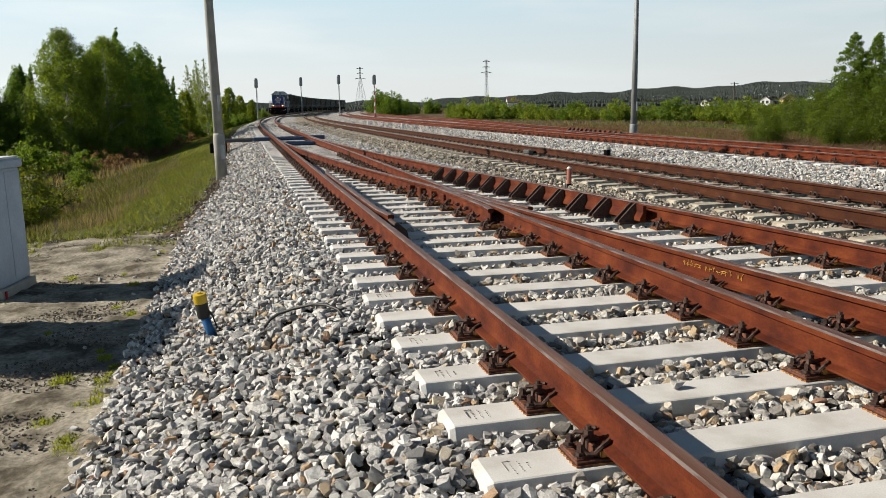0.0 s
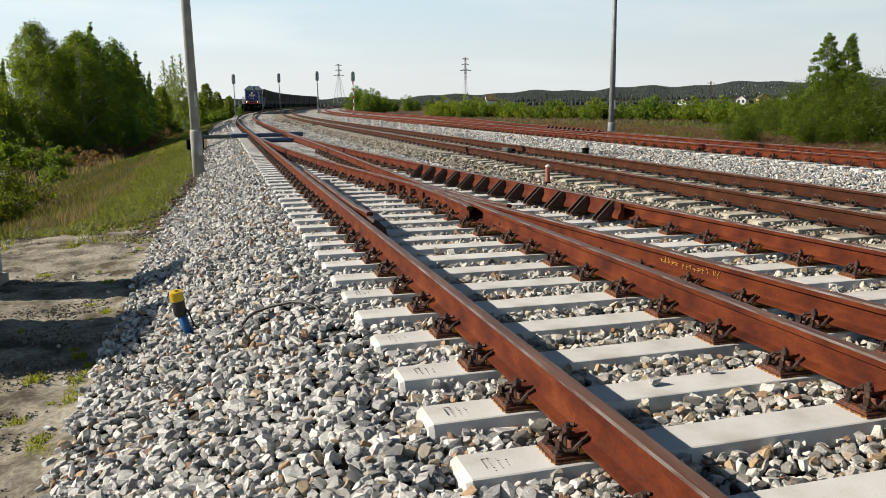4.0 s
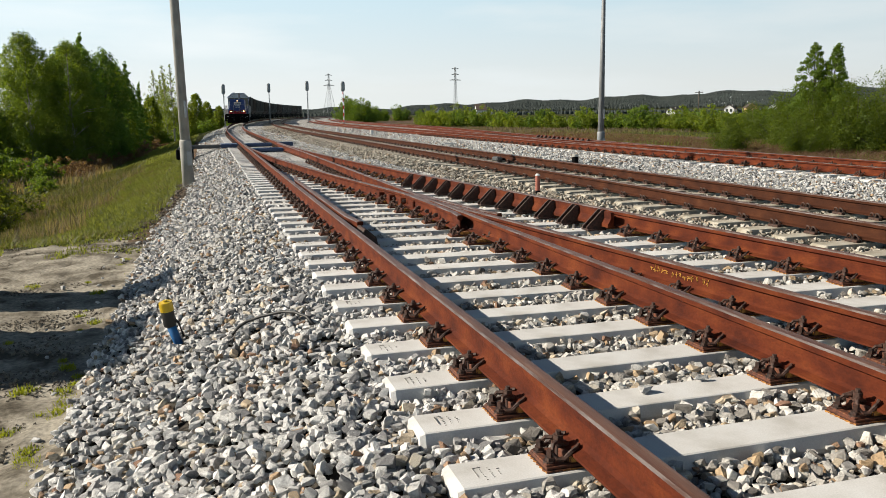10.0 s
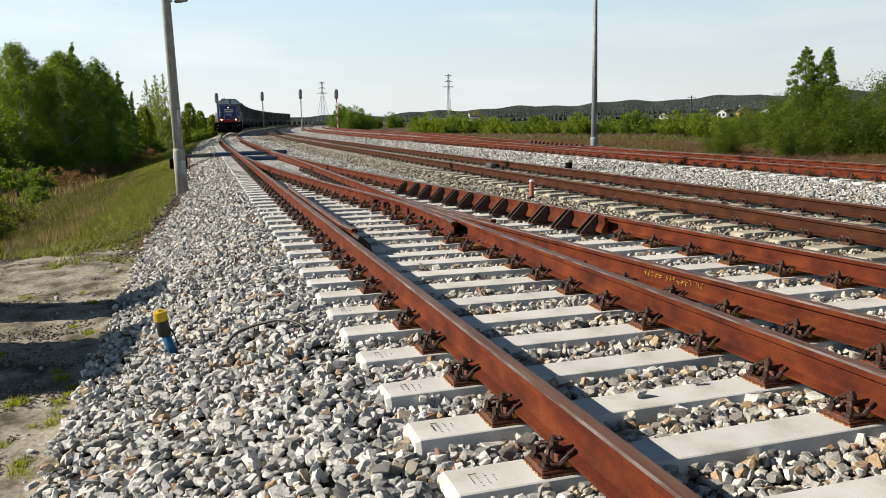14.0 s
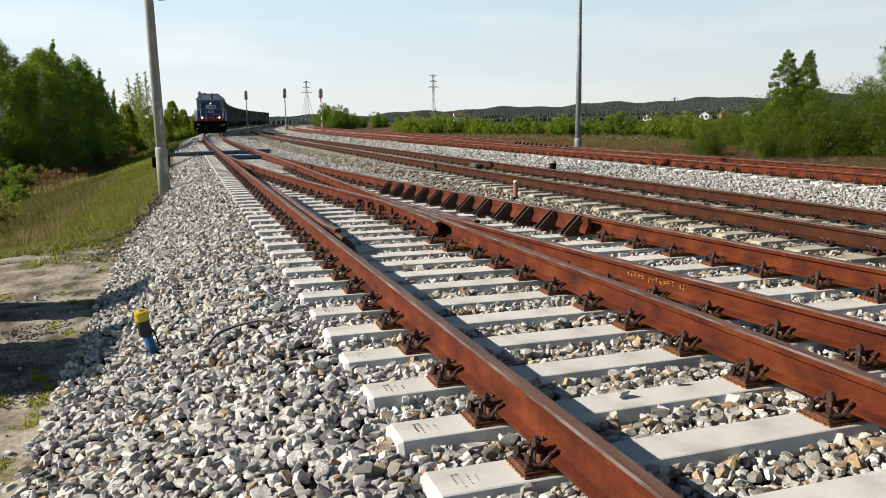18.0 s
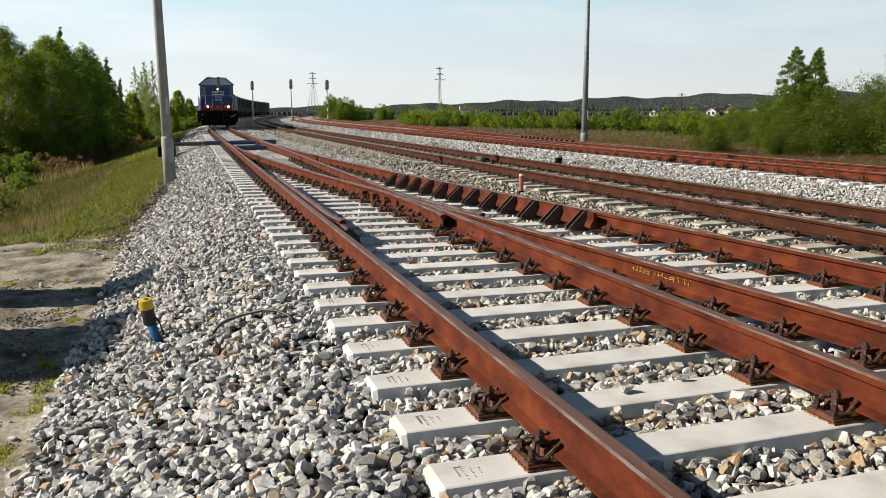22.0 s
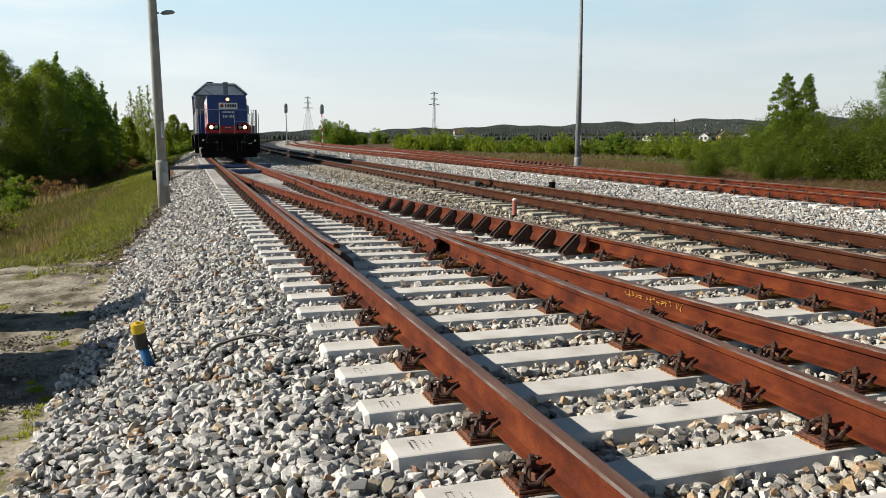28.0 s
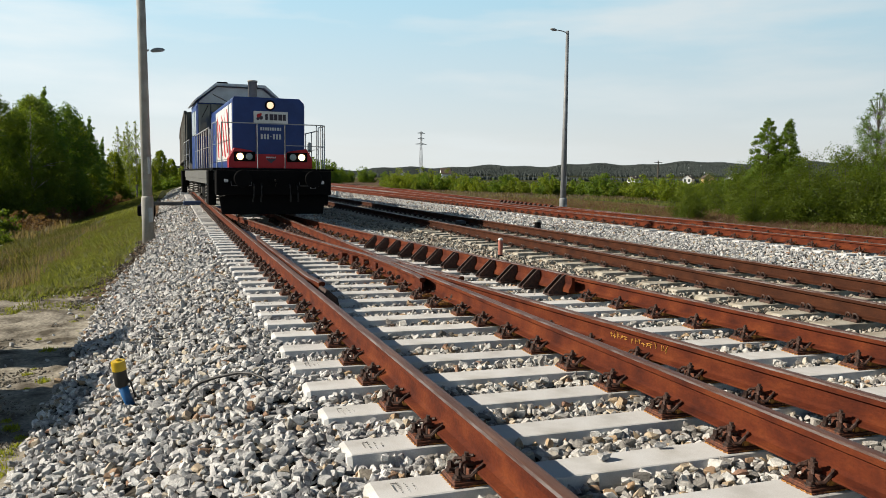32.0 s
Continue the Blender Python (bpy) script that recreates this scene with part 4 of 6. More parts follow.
    part("horn", lathe([(0.03, 0), (0.03, 0.2), (0.07, 0.3)], 10, pose(-0.5, 6.6, 3.3, 90, 0, 0)), STEEL, L)
    part("roof_wire", tube([(-0.9, 6.9, 3.75), (-0.55, 5.9, 3.45), (-0.3, 5.6, 3.3)], 0.015, 5), BLACK, L)
    # hand rails
    Z = 1.30
    railing(L, [(-1.30, 0.14), (-0.42, 0.12), (0.28, 0.12)], Z, 1.14, mid=False)
    railing(L, [(0.28, 0.12), (1.22, 0.16), (1.36, 0.35), (1.40, 0.75), (1.40, 1.3)], Z, 1.14, bars=((1.10, 0.14), (1.40, 1.0)))
    railing(L, [(-1.42, 0.16), (-1.46, 0.9)], Z, 1.14)
    railing(L, [(-1.48, 1.7), (-1.48, 4.2), (-1.48, 7.1)], Z, 1.08, bars=[(-1.48, 2.6 + 0.85 * k) for k in range(5)])
    railing(L, [(1.48, 1.7), (1.48, 4.2), (1.48, 7.1)], Z, 1.08, bars=[(1.48, 2.6 + 0.85 * k) for k in range(5)])
    for s in (-1, 1):
        railing(L, [(s * 1.48, 10.4), (s * 1.48, 12.2), (s * 1.48, 14.0)], Z, 1.08)
        part("skirt_panel", box(s * 1.46 - 0.03, s * 1.46 + 0.03, 1.1, 13.0, 0.86, 1.25, 0.01), SKIRT, L)
        part("ladder_rail", tube([(s * 1.5, 0.98, 0.4), (s * 1.5, 0.98, 2.3)], 0.018, 6), RAILING, L)
    return L


def wagon(paint, label, load):
    W = empty("hopper_wagon", Matrix.Identity(4), label, "wagon", "wagons of the train")
    part("underframe", box(-1.3, 1.3, 0.35, 12.65, 0.95, 1.2, 0.02), BLACK, W)
    sec = [(-0.9, 1.2), (0.9, 1.2), (1.42, 1.75), (1.42, 3.72), (1.38, 3.78), (-1.38, 3.78), (-1.42, 3.72), (-1.42, 1.75)]
    part("body", prism(sec, 0.75, 12.25, 0.02), paint, W)
    for s in (-1, 1):
        part("top_rail", box(s * 1.45 - 0.06, s * 1.45 + 0.06, 0.7, 12.3, 3.68, 3.82, 0.02), paint, W)
        part("side_rail", box(s * 1.44 - 0.05, s * 1.44 + 0.05, 0.7, 12.3, 1.7, 1.84, 0.02), paint, W)
        for k in range(11):
            y = 0.8 + k * 1.125
            part("side_rib", box(s * 1.45 - 0.04, s * 1.45 + 0.04, y, y + 0.12, 1.75, 3.72, 0.015), paint, W)
        for y in (3.1, 7.6):
            part("data_panel", box(s * 1.425 - 0.004, s * 1.425 + 0.004, y, y + 0.75, 2.3, 2.9, 0), PALE, W, "pale weathered data panel")
        for y in (0.55, 12.45):
            part("ladder", tube([(s * 1.1, y, 1.2), (s * 1.1, y, 3.7)], 0.02, 5), BLACK, W)
    for k in range(5 if load else 3):
        y = 1.6 + k * (2.3 if load else 4.4)
        part("hatch", box(-0.5, 0.5, y - 0.5, y + 0.5, 3.76, 3.92, 0.05), paint, W)
    for y, d in ((0.35, 1), (12.65, -1)):
        part("end_sill", box(-1.3, 1.3, y - 0.1, y + 0.1, 0.85, 1.25, 0.02), BLACK, W)
        for s in (-1, 1):
            b = part("buffer", lathe([(0.1, 0.0), (0.1, -0.25), (0.07, -0.3), (0.2, -0.33), (0.22, -0.36)], 14, pose(0, 0, 0, -90, 0, 0)), BLACK, W)
            b.matrix_basis = pose(s * 0.875, y - 0.1 * d, 1.05, 0, 0, 0 if d > 0 else 180)
    bogie(W, 2.4, 0.46, (-0.9, 0.9))
    bogie(W, 10.6, 0.46, (-0.9, 0.9))
    return W


LOCO = loco()
WAGONS = [wagon(WAGON, "sooty grey covered hopper wagon in the train", True), wagon(WAGON_B, "faded brown open-topped hopper wagon in the train", False)]
for k in range(10):
    WAGONS.append(copy_thing(WAGONS[(0, 0, 1)[k % 3]], Matrix.Identity(4)))


def motions():
    keyed(LOCO, 0.0, 14.2)
    for k, w in enumerate(WAGONS):
        keyed(w, 14.75 + 13.4 * k, 13.0)
    for w, y, r in WHEELS:
        rows = []
        for k in range(321):
            t = k / 10
            rows.append((t, pose(0, y, r) @ Matrix.Rotation((head(0) - head(t)) / r, 4, "X")))
        walk(w, rows)




# ---- poles, cabinet, signals, point machine, small posts ----
def lamp_pole(x, y, z, height, label, arm_h, arm_len, r0, r1, sleeve, steel=POLE, lean=0.0):
    P = empty("street_lamp", pose(x, y, z, 0, lean, 0), label, "street lamp", "lamp poles")
    part("pole", tube([(0, 0, -0.3), (0, 0, height * 0.5), (0, 0, height)], r0, 20, r1), steel, P, smooth=True)
    if sleeve:
        part("base_sleeve", lathe([(r0 + 0.02, -0.3), (r0 + 0.02, 1.1), (r0, 1.16)], 20), steel, P, "thicker grey foot of the pole", True)
        part("access_door", box(0.02, 0.14, -r0 - 0.03, -r0 + 0.03, 0.45, 0.85, 0.01), STEEL, P)
        part("warning_plate", box(0.04, 0.10, -r0 - 0.02, -r0 + 0.04, 1.75, 2.2, 0.005), STEEL, P, "small pale plate on the pole")
    s = 1 if arm_len > 0 else -1
    part("arm", tube([(0, 0, arm_h - 0.05), (arm_len * 0.5, 0, arm_h + 0.02), (arm_len, 0, arm_h + 0.05)], 0.025, 8), STEEL, P)
    part("lamp_head", lathe([(0.02, -0.05), (0.10, -0.055), (0.14, -0.01), (0.10, 0.05), (0.03, 0.08), (0.001, 0.085)], 16, pose(arm_len + s * 0.22, 0, arm_h + 0.06, 0, -8 * s, 0) @ Matrix.Diagonal((1.4, 0.8, 0.8, 1))), GREY, P, smooth=True)
    return P


lamp_pole(-1.96, 20.0, -0.40, 11.0, "tall grey concrete pole with a small lamp arm", 5.0, 0.16, 0.138, 0.09, True, lean=-0.5)
lamp_pole(16.3, 30.6, -0.75, 8.95, "tall grey steel pole with a street lamp head", 8.9, -0.5, 0.16, 0.07, True, POLE_STEEL)


def cabinet():
    C = empty("equipment_cabinet", pose(-4.66, 7.42, -0.72, 0, 0, -9.5), "pale blue-grey metal equipment cabinet on a concrete plinth", "cabinet")
    part("plinth", box(-0.65, 0.65, -0.45, 0.45, -0.2, 0.16, 0.015), POLE, C, "grey concrete plinth")
    part("body", box(-0.6, 0.6, -0.40, 0.40, 0.16, 1.5, 0.01), LIGHTGREY, C)
    part("lid", box(-0.64, 0.64, -0.44, 0.44, 1.5, 1.60, 0.015), LIGHTGREY, C)
    part("lid_top", box(-0.62, 0.62, -0.42, 0.42, 1.60, 1.63, 0.012), WHITE, C, "pale overhanging top")
    for k in range(2):
        d = part("door", box(0.6, 0.612, -0.385 + k * 0.39, -0.005 + k * 0.39, 0.2, 1.46, 0.004), LIGHTGREY, C)
        part("hinge", box(0.612, 0.62, -0.38 + k * 0.74, -0.36 + k * 0.74, 1.2, 1.3, 0.002), STEEL, d)
        f = part("front_panel", box(-0.58 + k * 0.585, -0.005 + k * 0.585, -0.412, -0.40, 0.2, 1.46, 0.004), LIGHTGREY, C)
    part("cable_duct", box(0.652, 0.664, -0.40, -0.36, -0.05, 0.14, 0.002), RED, C, "thin red marking strip")
    return C


cabinet()
# a second cabinet beside the first, whose shade falls over the sand
S = empty("equipment_cabinet", pose(-6.35, 5.75, -0.74, 0, 0, -9.5), "pale grey metal equipment cabinet standing apart", "cabinet")
part("body", box(-0.6, 0.6, -0.72, 0.72, -0.1, 2.35, 0.01), LIGHTGREY, S)
part("lid", box(-0.66, 0.66, -0.76, 0.76, 2.35, 2.45, 0.015), LIGHTGREY, S)
# flat concrete cover in the sand
tagged(part("cable_cover", box(-4.9, -4.25, 6.3, 6.75, -0.75, -0.66, 0.012), POLE), "flat concrete cable cover set in the sand", "cover")


def stub():
    """A cable end: yellow cap on a black sleeve on a leaning blue pipe."""
    z = ground_at(-1.72, 3.79) + 0.04
    P = empty("cable_marker", pose(-1.72, 3.79, z, 6, -17, 0), "leaning blue pipe with black sleeve and yellow cap", "marker post")
    part("pipe", tube([(0, 0, -0.16), (0, 0, 0.16)], 0.036, 16), CABLEBLUE, P, "blue plastic pipe", True)
    s = part("sleeve", lathe([(0.046, 0.14), (0.05, 0.15), (0.05, 0.27), (0.046, 0.28)], 18, pose(0, 0, 0, 0, 10, 0)), RUBBER, P, "black rubber sleeve", True)
    s.location = (-0.028, 0, 0.0)
    c = part("cap", lathe([(0.053, 0.27), (0.053, 0.335), (0.05, 0.345), (0.018, 0.347), (0.016, 0.36), (0.001, 0.361)], 20, pose(0, 0, 0, 0, 10, 0)), YELLOW, P, "yellow screw cap")
    c.location = (-0.028, 0, 0.0)
    part("strap", tube([(0.03, -0.02, 0.24), (0.065, -0.02, 0.14), (0.06, -0.02, 0.02)], 0.01, 6), RUBBER, P)
    return P


stub()
pts = [(-1.31, 3.20), (-1.25, 3.22), (-1.19, 3.22), (-1.08, 3.16), (-0.94, 3.04), (-0.85, 2.94), (-0.78, 2.82), (-0.75, 2.72)]
lift = [-0.06, -0.018, -0.004, 0.0, 0.0, -0.006, -0.02, -0.055]
tagged(part("cable", tube([(x, y, ground_at(x, y) + 0.10 + h) for (x, y), h in zip(pts, lift)], 0.012, 8), RUBBER, smooth=True), "black rubber cable lying arched on the ballast", "cable")


def signal(x, y, h, striped, label):
    P = empty("railway_signal", pose(x, y, ground_at(x, y), 0, 0, 0), label, "signal", "signals across the line")
    n = 9
    for k in range(n):
        a, b = h * 0.8 * k / n, h * 0.8 * (k + 1) / n
        m = (WHITE if k % 2 else RED) if striped else GREY
        part("mast_band", tube([(0, 0, a), (0, 0, b)], 0.07, 10), m, P, "red and white banded mast" if striped else "")
    part("signal_head", lathe([(0.02, 0), (0.22, 0.06), (0.30, 0.3), (0.30, h * 0.2), (0.24, h * 0.2 + 0.22), (0.05, h * 0.2 + 0.3)], 16, pose(0, 0, h * 0.78) @ Matrix.Diagonal((1, 0.6, 1, 1))), GREY, P, "pale grey rounded back of the signal head", True)
    part("foot", box(-0.3, 0.3, -0.3, 0.3, -0.1, 0.15, 0.03), POLE, P)
    part("ladder", tube([(0.14, 0.1, 0.2), (0.14, 0.1, h * 0.75)], 0.02, 5), STEEL, P)
    return P


signal(1.55, 130.3, 6.7, False, "tall slim grey railway signal seen from behind")
signal(9.7, 142.9, 6.8, False, "tall slim grey railway signal seen from behind")
signal(15.1, 131.3, 6.7, False, "tall slim grey railway signal seen from behind")
signal(18.0, 112.7, 5.9, True, "railway signal on a red and white banded mast")


def points_machine():
    M = empty("point_machine", pose(0, 0, 0), "blue point machine housings and rods across the switch", "point machine")
    for y in (27.9, 33.2):
        h = part("housing", box(0.14, 1.36, y - 0.30, y + 0.30, 0.02, 0.15, 0.03), MACHINE, M, "blue steel housing between the rails")
        part("lid_rib", box(0.3, 1.2, y - 0.03, y + 0.03, 0.15, 0.17, 0.008), MACHINE, h)
    for y in (32.9, 33.6):
        part("drive_rod", box(-2.1, -0.15, y - 0.05, y + 0.05, 0.03, 0.12, 0.01), DGREY, M, "dark steel rod")
    part("end_housing", box(-0.85, -0.12, 32.7, 33.8, 0.0, 0.16, 0.02), MACHINE, M, "blue cover beside the rail")
    part("outer_housing", box(1.62, 2.3, 33.2, 33.7, 0.0, 0.18, 0.02), MACHINE, M, "blue cover beside the rail")
    part("motor_box", box(-2.7, -2.0, 32.5, 33.9, -0.45, -0.02, 0.03), BLACK, M, "black motor box")
    part("motor_top", box(-2.6, -0.9, 32.85, 33.7, -0.02, 0.06, 0.01), DGREY, M, "dark grey cover plate")
    part("lever", tube([(-2.3, 33.2, 0.0), (-2.3, 33.2, 0.35)], 0.05, 8), BLACK, M)
    return M


points_machine()
# small posts between the tracks
P = empty("clearance_post", pose(4.2, 10.15, -0.12), "short clearance post banded red and white", "marker post")
FADED = plain("faded_red_paint", (0.308, 0.1001, 0.0693), rough=0.7)
for k, m in enumerate((BLACK, FADED, FADED)):
    part("band", tube([(0, 0, 0.13 * k), (0, 0, 0.13 * (k + 1))], 0.042, 14), m, P)
part("cap", lathe([(0.044, 0.39), (0.044, 0.41), (0.02, 0.43)], 14), WHITE, P)
P = empty("cable_post", pose(8.2, 16.8, -0.1), "short black post with a pale cap", "marker post")
part("post", tube([(0, 0, 0), (0, 0, 0.26)], 0.09, 12), BLACK, P)
part("cap", lathe([(0.09, 0.26), (0.08, 0.32), (0.02, 0.35)], 12), POLE, P, "pale cap")
B = empty("rail_contact", pose(E_RAIL + GAUGE - 0.25, 18.2, 0.02), "grey wheel sensor box clamped beside the rail", "sensor box")
part("box", box(-0.09, 0.09, -0.2, 0.2, 0.0, 0.12, 0.03), DGREY, B)
part("bracket", box(0.1, 0.2, -0.1, 0.1, 0.02, 0.08, 0.01), BLACK, B)
B = empty("rail_contact", pose(9.0, 31, -0.1), "grey wheel sensor box in the ballast", "sensor box")
part("box", box(-0.3, 0.3, -0.2, 0.2, 0.0, 0.14, 0.03), STEEL, B)
for x, y in ((8.4, 58.8), (9.06, 48.7)):
    P = empty("distance_post", pose(x, y, -0.12), "short white concrete post between the tracks", "marker post", "white posts")
    part("post", box(-0.1, 0.1, -0.08, 0.08, 0, 0.42, 0.02), WHITE, P)


CHALK = plain("faded_yellow_chalk", (0.42, 0.22, 0.03), rough=0.9)


def paint_mark():
    """Yellow chalk letters on the web of the turned-out rail, too rough to read: short strokes."""
    r = random.Random(12)
    y = 2.80
    while y > 2.12:
        for k in range(r.choice((2, 3, 3))):
            h, a, dy, dz = r.uniform(0.012, 0.03), r.choice((0, 8, -12, 35, -40, 82, 90)), r.uniform(-0.010, 0.010), r.uniform(-0.014, 0.014)
            o = part("chalk_mark", box(-0.0015, 0.0015, -0.0018, 0.0018, -h, h * 0.9, 0), CHALK, bpy.data.objects["turnout"], "yellow chalk mark")
            o.matrix_world = pose(off(y) - 0.0122, y + dy, 0.145 + dz, a, 0, 0)
        y -= r.choice((0.042, 0.046, 0.05, 0.075))


paint_mark()


# moulded marks near the sleeper ends, as small bars
SKIRT_MARK = plain("grey_moulded_lines", (0.2, 0.19, 0.17), rough=0.9)


def sleeper_marks():
    """A bracket of thin lines and rows of short strokes."""
    T = bpy.data.objects["turnout"]
    for s in SLEEPER_S:
        if -0.9 < s < 6.2:
            r = random.Random(int(s * 100))
            x0, y0 = -0.45 + r.uniform(-0.008, 0.008), s + r.uniform(-0.004, 0.008)
            bars = [(x0, x0 + 0.002, y0 - 0.035, y0 + 0.045), (x0, x0 + 0.034, y0 + 0.043, y0 + 0.045)]
            for row in range(3):
                x = x0 + 0.025 + 0.034 * row
                y = y0 + 0.055 - 0.02 * row
                while y > y0 - 0.07 + 0.012 * row:
                    h = r.uniform(0.003, 0.011)
                    if r.random() < 0.5:
                        bars.append((x, x + 0.0014, y - h, y))
                    else:
                        bars.append((x, x + r.uniform(0.005, 0.011), y - 0.0016, y))
                    y -= h + r.uniform(0.008, 0.018)
            for a, b, c, d in bars:
                part("moulded_mark", box(a, b, c, d, 0.0, 0.003), SKIRT_MARK, T)


sleeper_marks()


# ---- ballast stones ----
def stone_shapes(n, rs, broken=0.45):
    """Crushed stones: split blocks with broken corners, and chunkier lumps with many small faces."""
    out = []
    for k in range(n):
        bm = bmesh.new()
        pts = []
        if k % 4:
            for c in np.array(np.meshgrid([-1, 1], [-1, 1], [-1, 1])).T.reshape(-1, 3):
                c = c * 0.66 + rs.normal(0, 0.14, 3)
                if rs.uniform() < broken:      # a broken corner
                    pts += [c * np.array(m) for m in ((0.5, 1, 1), (1, 0.5, 1), (1, 1, 0.45))]
                else:
                    pts.append(c * rs.uniform(0.78, 1.05))
        else:
            for _ in range(16 if broken else 10):
                c = rs.normal(size=3)
                pts.append(c / np.abs(c).max() ** 0.5 / np.linalg.norm(c) ** 0.5 * rs.uniform(0.78, 0.95))
        pts = np.array(pts) * np.array([1.2, rs.uniform(0.6, 1.0), rs.uniform(0.45, 0.8)])
        for p in pts:
            bm.verts.new(p)
        bmesh.ops.convex_hull(bm, input=bm.verts[:])
        for v in [v for v in bm.verts if not v.link_faces]:
            bm.verts.remove(v)
        bmesh.ops.triangulate(bm, faces=bm.faces[:])
        bm.verts.index_update()
        out.append((np.array([v.co[:] for v in bm.verts]), np.array([[v.index for v in f.verts] for f in bm.faces])))
        bm.free()
    return out


RS = np.random.RandomState(11)
SHAPES = stone_shapes(30, RS)
PLAIN_SHAPES = stone_shapes(16, RS, 0.0)      # for stones that lie farther off


def stones(name, P, size, material, label, shapes=SHAPES):
    """One mesh of many turned and scaled stones."""
    n = len(P)
    # any turn about the vertical, then a tilt, since stones come to rest on their flatter sides
    yaw, tilt, way = RS.uniform(0, 3.1416, n), RS.normal(0, 0.36, n), RS.uniform(0, 6.283, n)
    a = np.stack([np.cos(yaw), 0 * yaw, 0 * yaw, np.sin(yaw)], 1)
    b = np.stack([np.cos(tilt), np.sin(tilt) * np.cos(way), np.sin(tilt) * np.sin(way), 0 * yaw], 1)
    q = np.stack([b[:, 0] * a[:, 0] - b[:, 3] * a[:, 3], b[:, 1] * a[:, 0] + b[:, 2] * a[:, 3], b[:, 2] * a[:, 0] - b[:, 1] * a[:, 3], b[:, 0] * a[:, 3] + b[:, 3] * a[:, 0]], 1)
    w, x, y, z = q.T
    R = np.stack([1 - 2 * (y * y + z * z), 2 * (x * y - z * w), 2 * (x * z + y * w), 2 * (x * y + z * w), 1 - 2 * (x * x + z * z), 2 * (y * z - x * w), 2 * (x * z - y * w), 2 * (y * z + x * w), 1 - 2 * (x * x + y * y)], 1).reshape(n, 3, 3)
    which = RS.randint(0, len(shapes), n)
    V, Fc, base = [], [], 0
    for k, (sv, sf) in enumerate(shapes):
        i = np.nonzero(which == k)[0]
        if not len(i):
            continue
        v = np.einsum("nij,kj->nki", R[i], sv) * size[i][:, None, None] + P[i][:, None, :]
        V.append(v.reshape(-1, 3))
        Fc.append((sf[None] + (np.arange(len(i)) * len(sv))[:, None, None] + base).reshape(-1, 3))
        base += len(i) * len(sv)
    V, Fc = np.concatenate(V), np.concatenate(Fc)
    me = bpy.data.meshes.new(name)
    me.vertices.add(len(V))
    me.vertices.foreach_set("co", V.ravel())
    me.loops.add(Fc.size)
    me.loops.foreach_set("vertex_index", Fc.ravel())
    me.polygons.add(len(Fc))
    me.polygons.foreach_set("loop_start", np.arange(len(Fc)) * 3)
    me.update(calc_edges=True)
    me.shade_flat()
    me.materials.append(material)
    return tagged(new(name, me), label, "ballast", kind="stuff")


SLP = np.array(SLEEPER_S)


def bare(x, y, e=0.0):
    """Where no sleeper of the near turnout lies."""
    k = np.abs(y[:, None] - SLP[None]).min(1)
    o = np.array([off(v) for v in y])
    return ~((k < 0.125 - e) & (x > -0.56 + e) & (x < GAUGE + o + 0.56 - e))


def field(x0, x1, y0, y1, density, small, big, all_over=False):
    n = int((x1 - x0) * (y1 - y0) * density)
    x, y = RS.uniform(x0, x1, n), RS.uniform(y0, y1, n)
    keep = (x < -1.0 + 1.22 * (y + 2.7)) | (y < -1) if not all_over else (x >= -1.0 + 1.22 * (y + 2.7)) | (y < -1)
    x, y = x[keep], y[keep]
    d = small + (big - small) * RS.beta(1.6, 2.6, len(x))
    return x, y, d / 2


def heap(zones, lift):
    X, Y, D = (np.concatenate(a) for a in zip(*zones))
    ok = bare(X, Y) & ~((np.abs(Y[:, None] - MID_S[None]).min(1) < 0.12) & (X > E_RAIL - 0.5) & (X < E_RAIL + GAUGE + 0.5) & (RS.uniform(size=len(X)) < 0.75))
    ok &= np.hypot(X + 1.69, Y - 3.70) > 0.10      # trodden hollow round the cable marker
    ok &= across(X, Y) > foot(Y) + 0.12 * RS.uniform(-1, 1, len(X))
    X, Y, D = X[ok], Y[ok], D[ok]
    big = np.array([noise.noise((a * 0.9, b * 0.9, 2.0)) for a, b in zip(X, Y)]) * 0.02
    Z = soil(X, Y) + D * 0.3 + RS.uniform(0, lift, len(X)) + big
    return np.stack([X, Y, Z], 1), D


MID_S = np.arange(1.5, 50, 0.6)
Z1 = [field(-2.45, 3.2, -6, -1.3, 330, 0.045, 0.10, True), field(0.5, 5, -1.3, 3.5, 230, 0.045, 0.10, True), field(-2.45, 4.2, -1.3, 5, 600, 0.030, 0.100), field(-2.4, 1.6, -0.6, 1.9, 240, 0.034, 0.098), field(-2.45, 3.9, 5, 12, 480, 0.034, 0.098), field(-2.45, 3.6, 12, 22, 240, 0.045, 0.11), field(-2.4, 3.4, 22, 45, 80, 0.065, 0.13), field(-2.3, 3.6, 45, 80, 16, 0.11, 0.20)]
P, D = heap(Z1, 0.045)
# the stones nearest to the eye, each a piece of its own
near = np.nonzero((P[:, 0] > -2.1) & (P[:, 0] < -0.55) & (P[:, 1] > 0.2) & (P[:, 1] < 1.6))[0]
near = near[np.argsort(P[near, 1])][:320]
ONE = []
for v, f in SHAPES:
    me = bpy.data.meshes.new("stone")
    me.from_pydata(v.tolist(), [], f.tolist())
    me.materials.append(STONE_ONE)
    ONE.append(me)
for i in near:
    o = new("stone", ONE[RS.randint(len(ONE))])
    o.parent = GROUND
    o.matrix_world = pose(*P[i], math.degrees(RS.normal(0, 0.28)), math.degrees(RS.normal(0, 0.28)), RS.uniform(0, 360)) @ Matrix.Scale(D[i], 4)
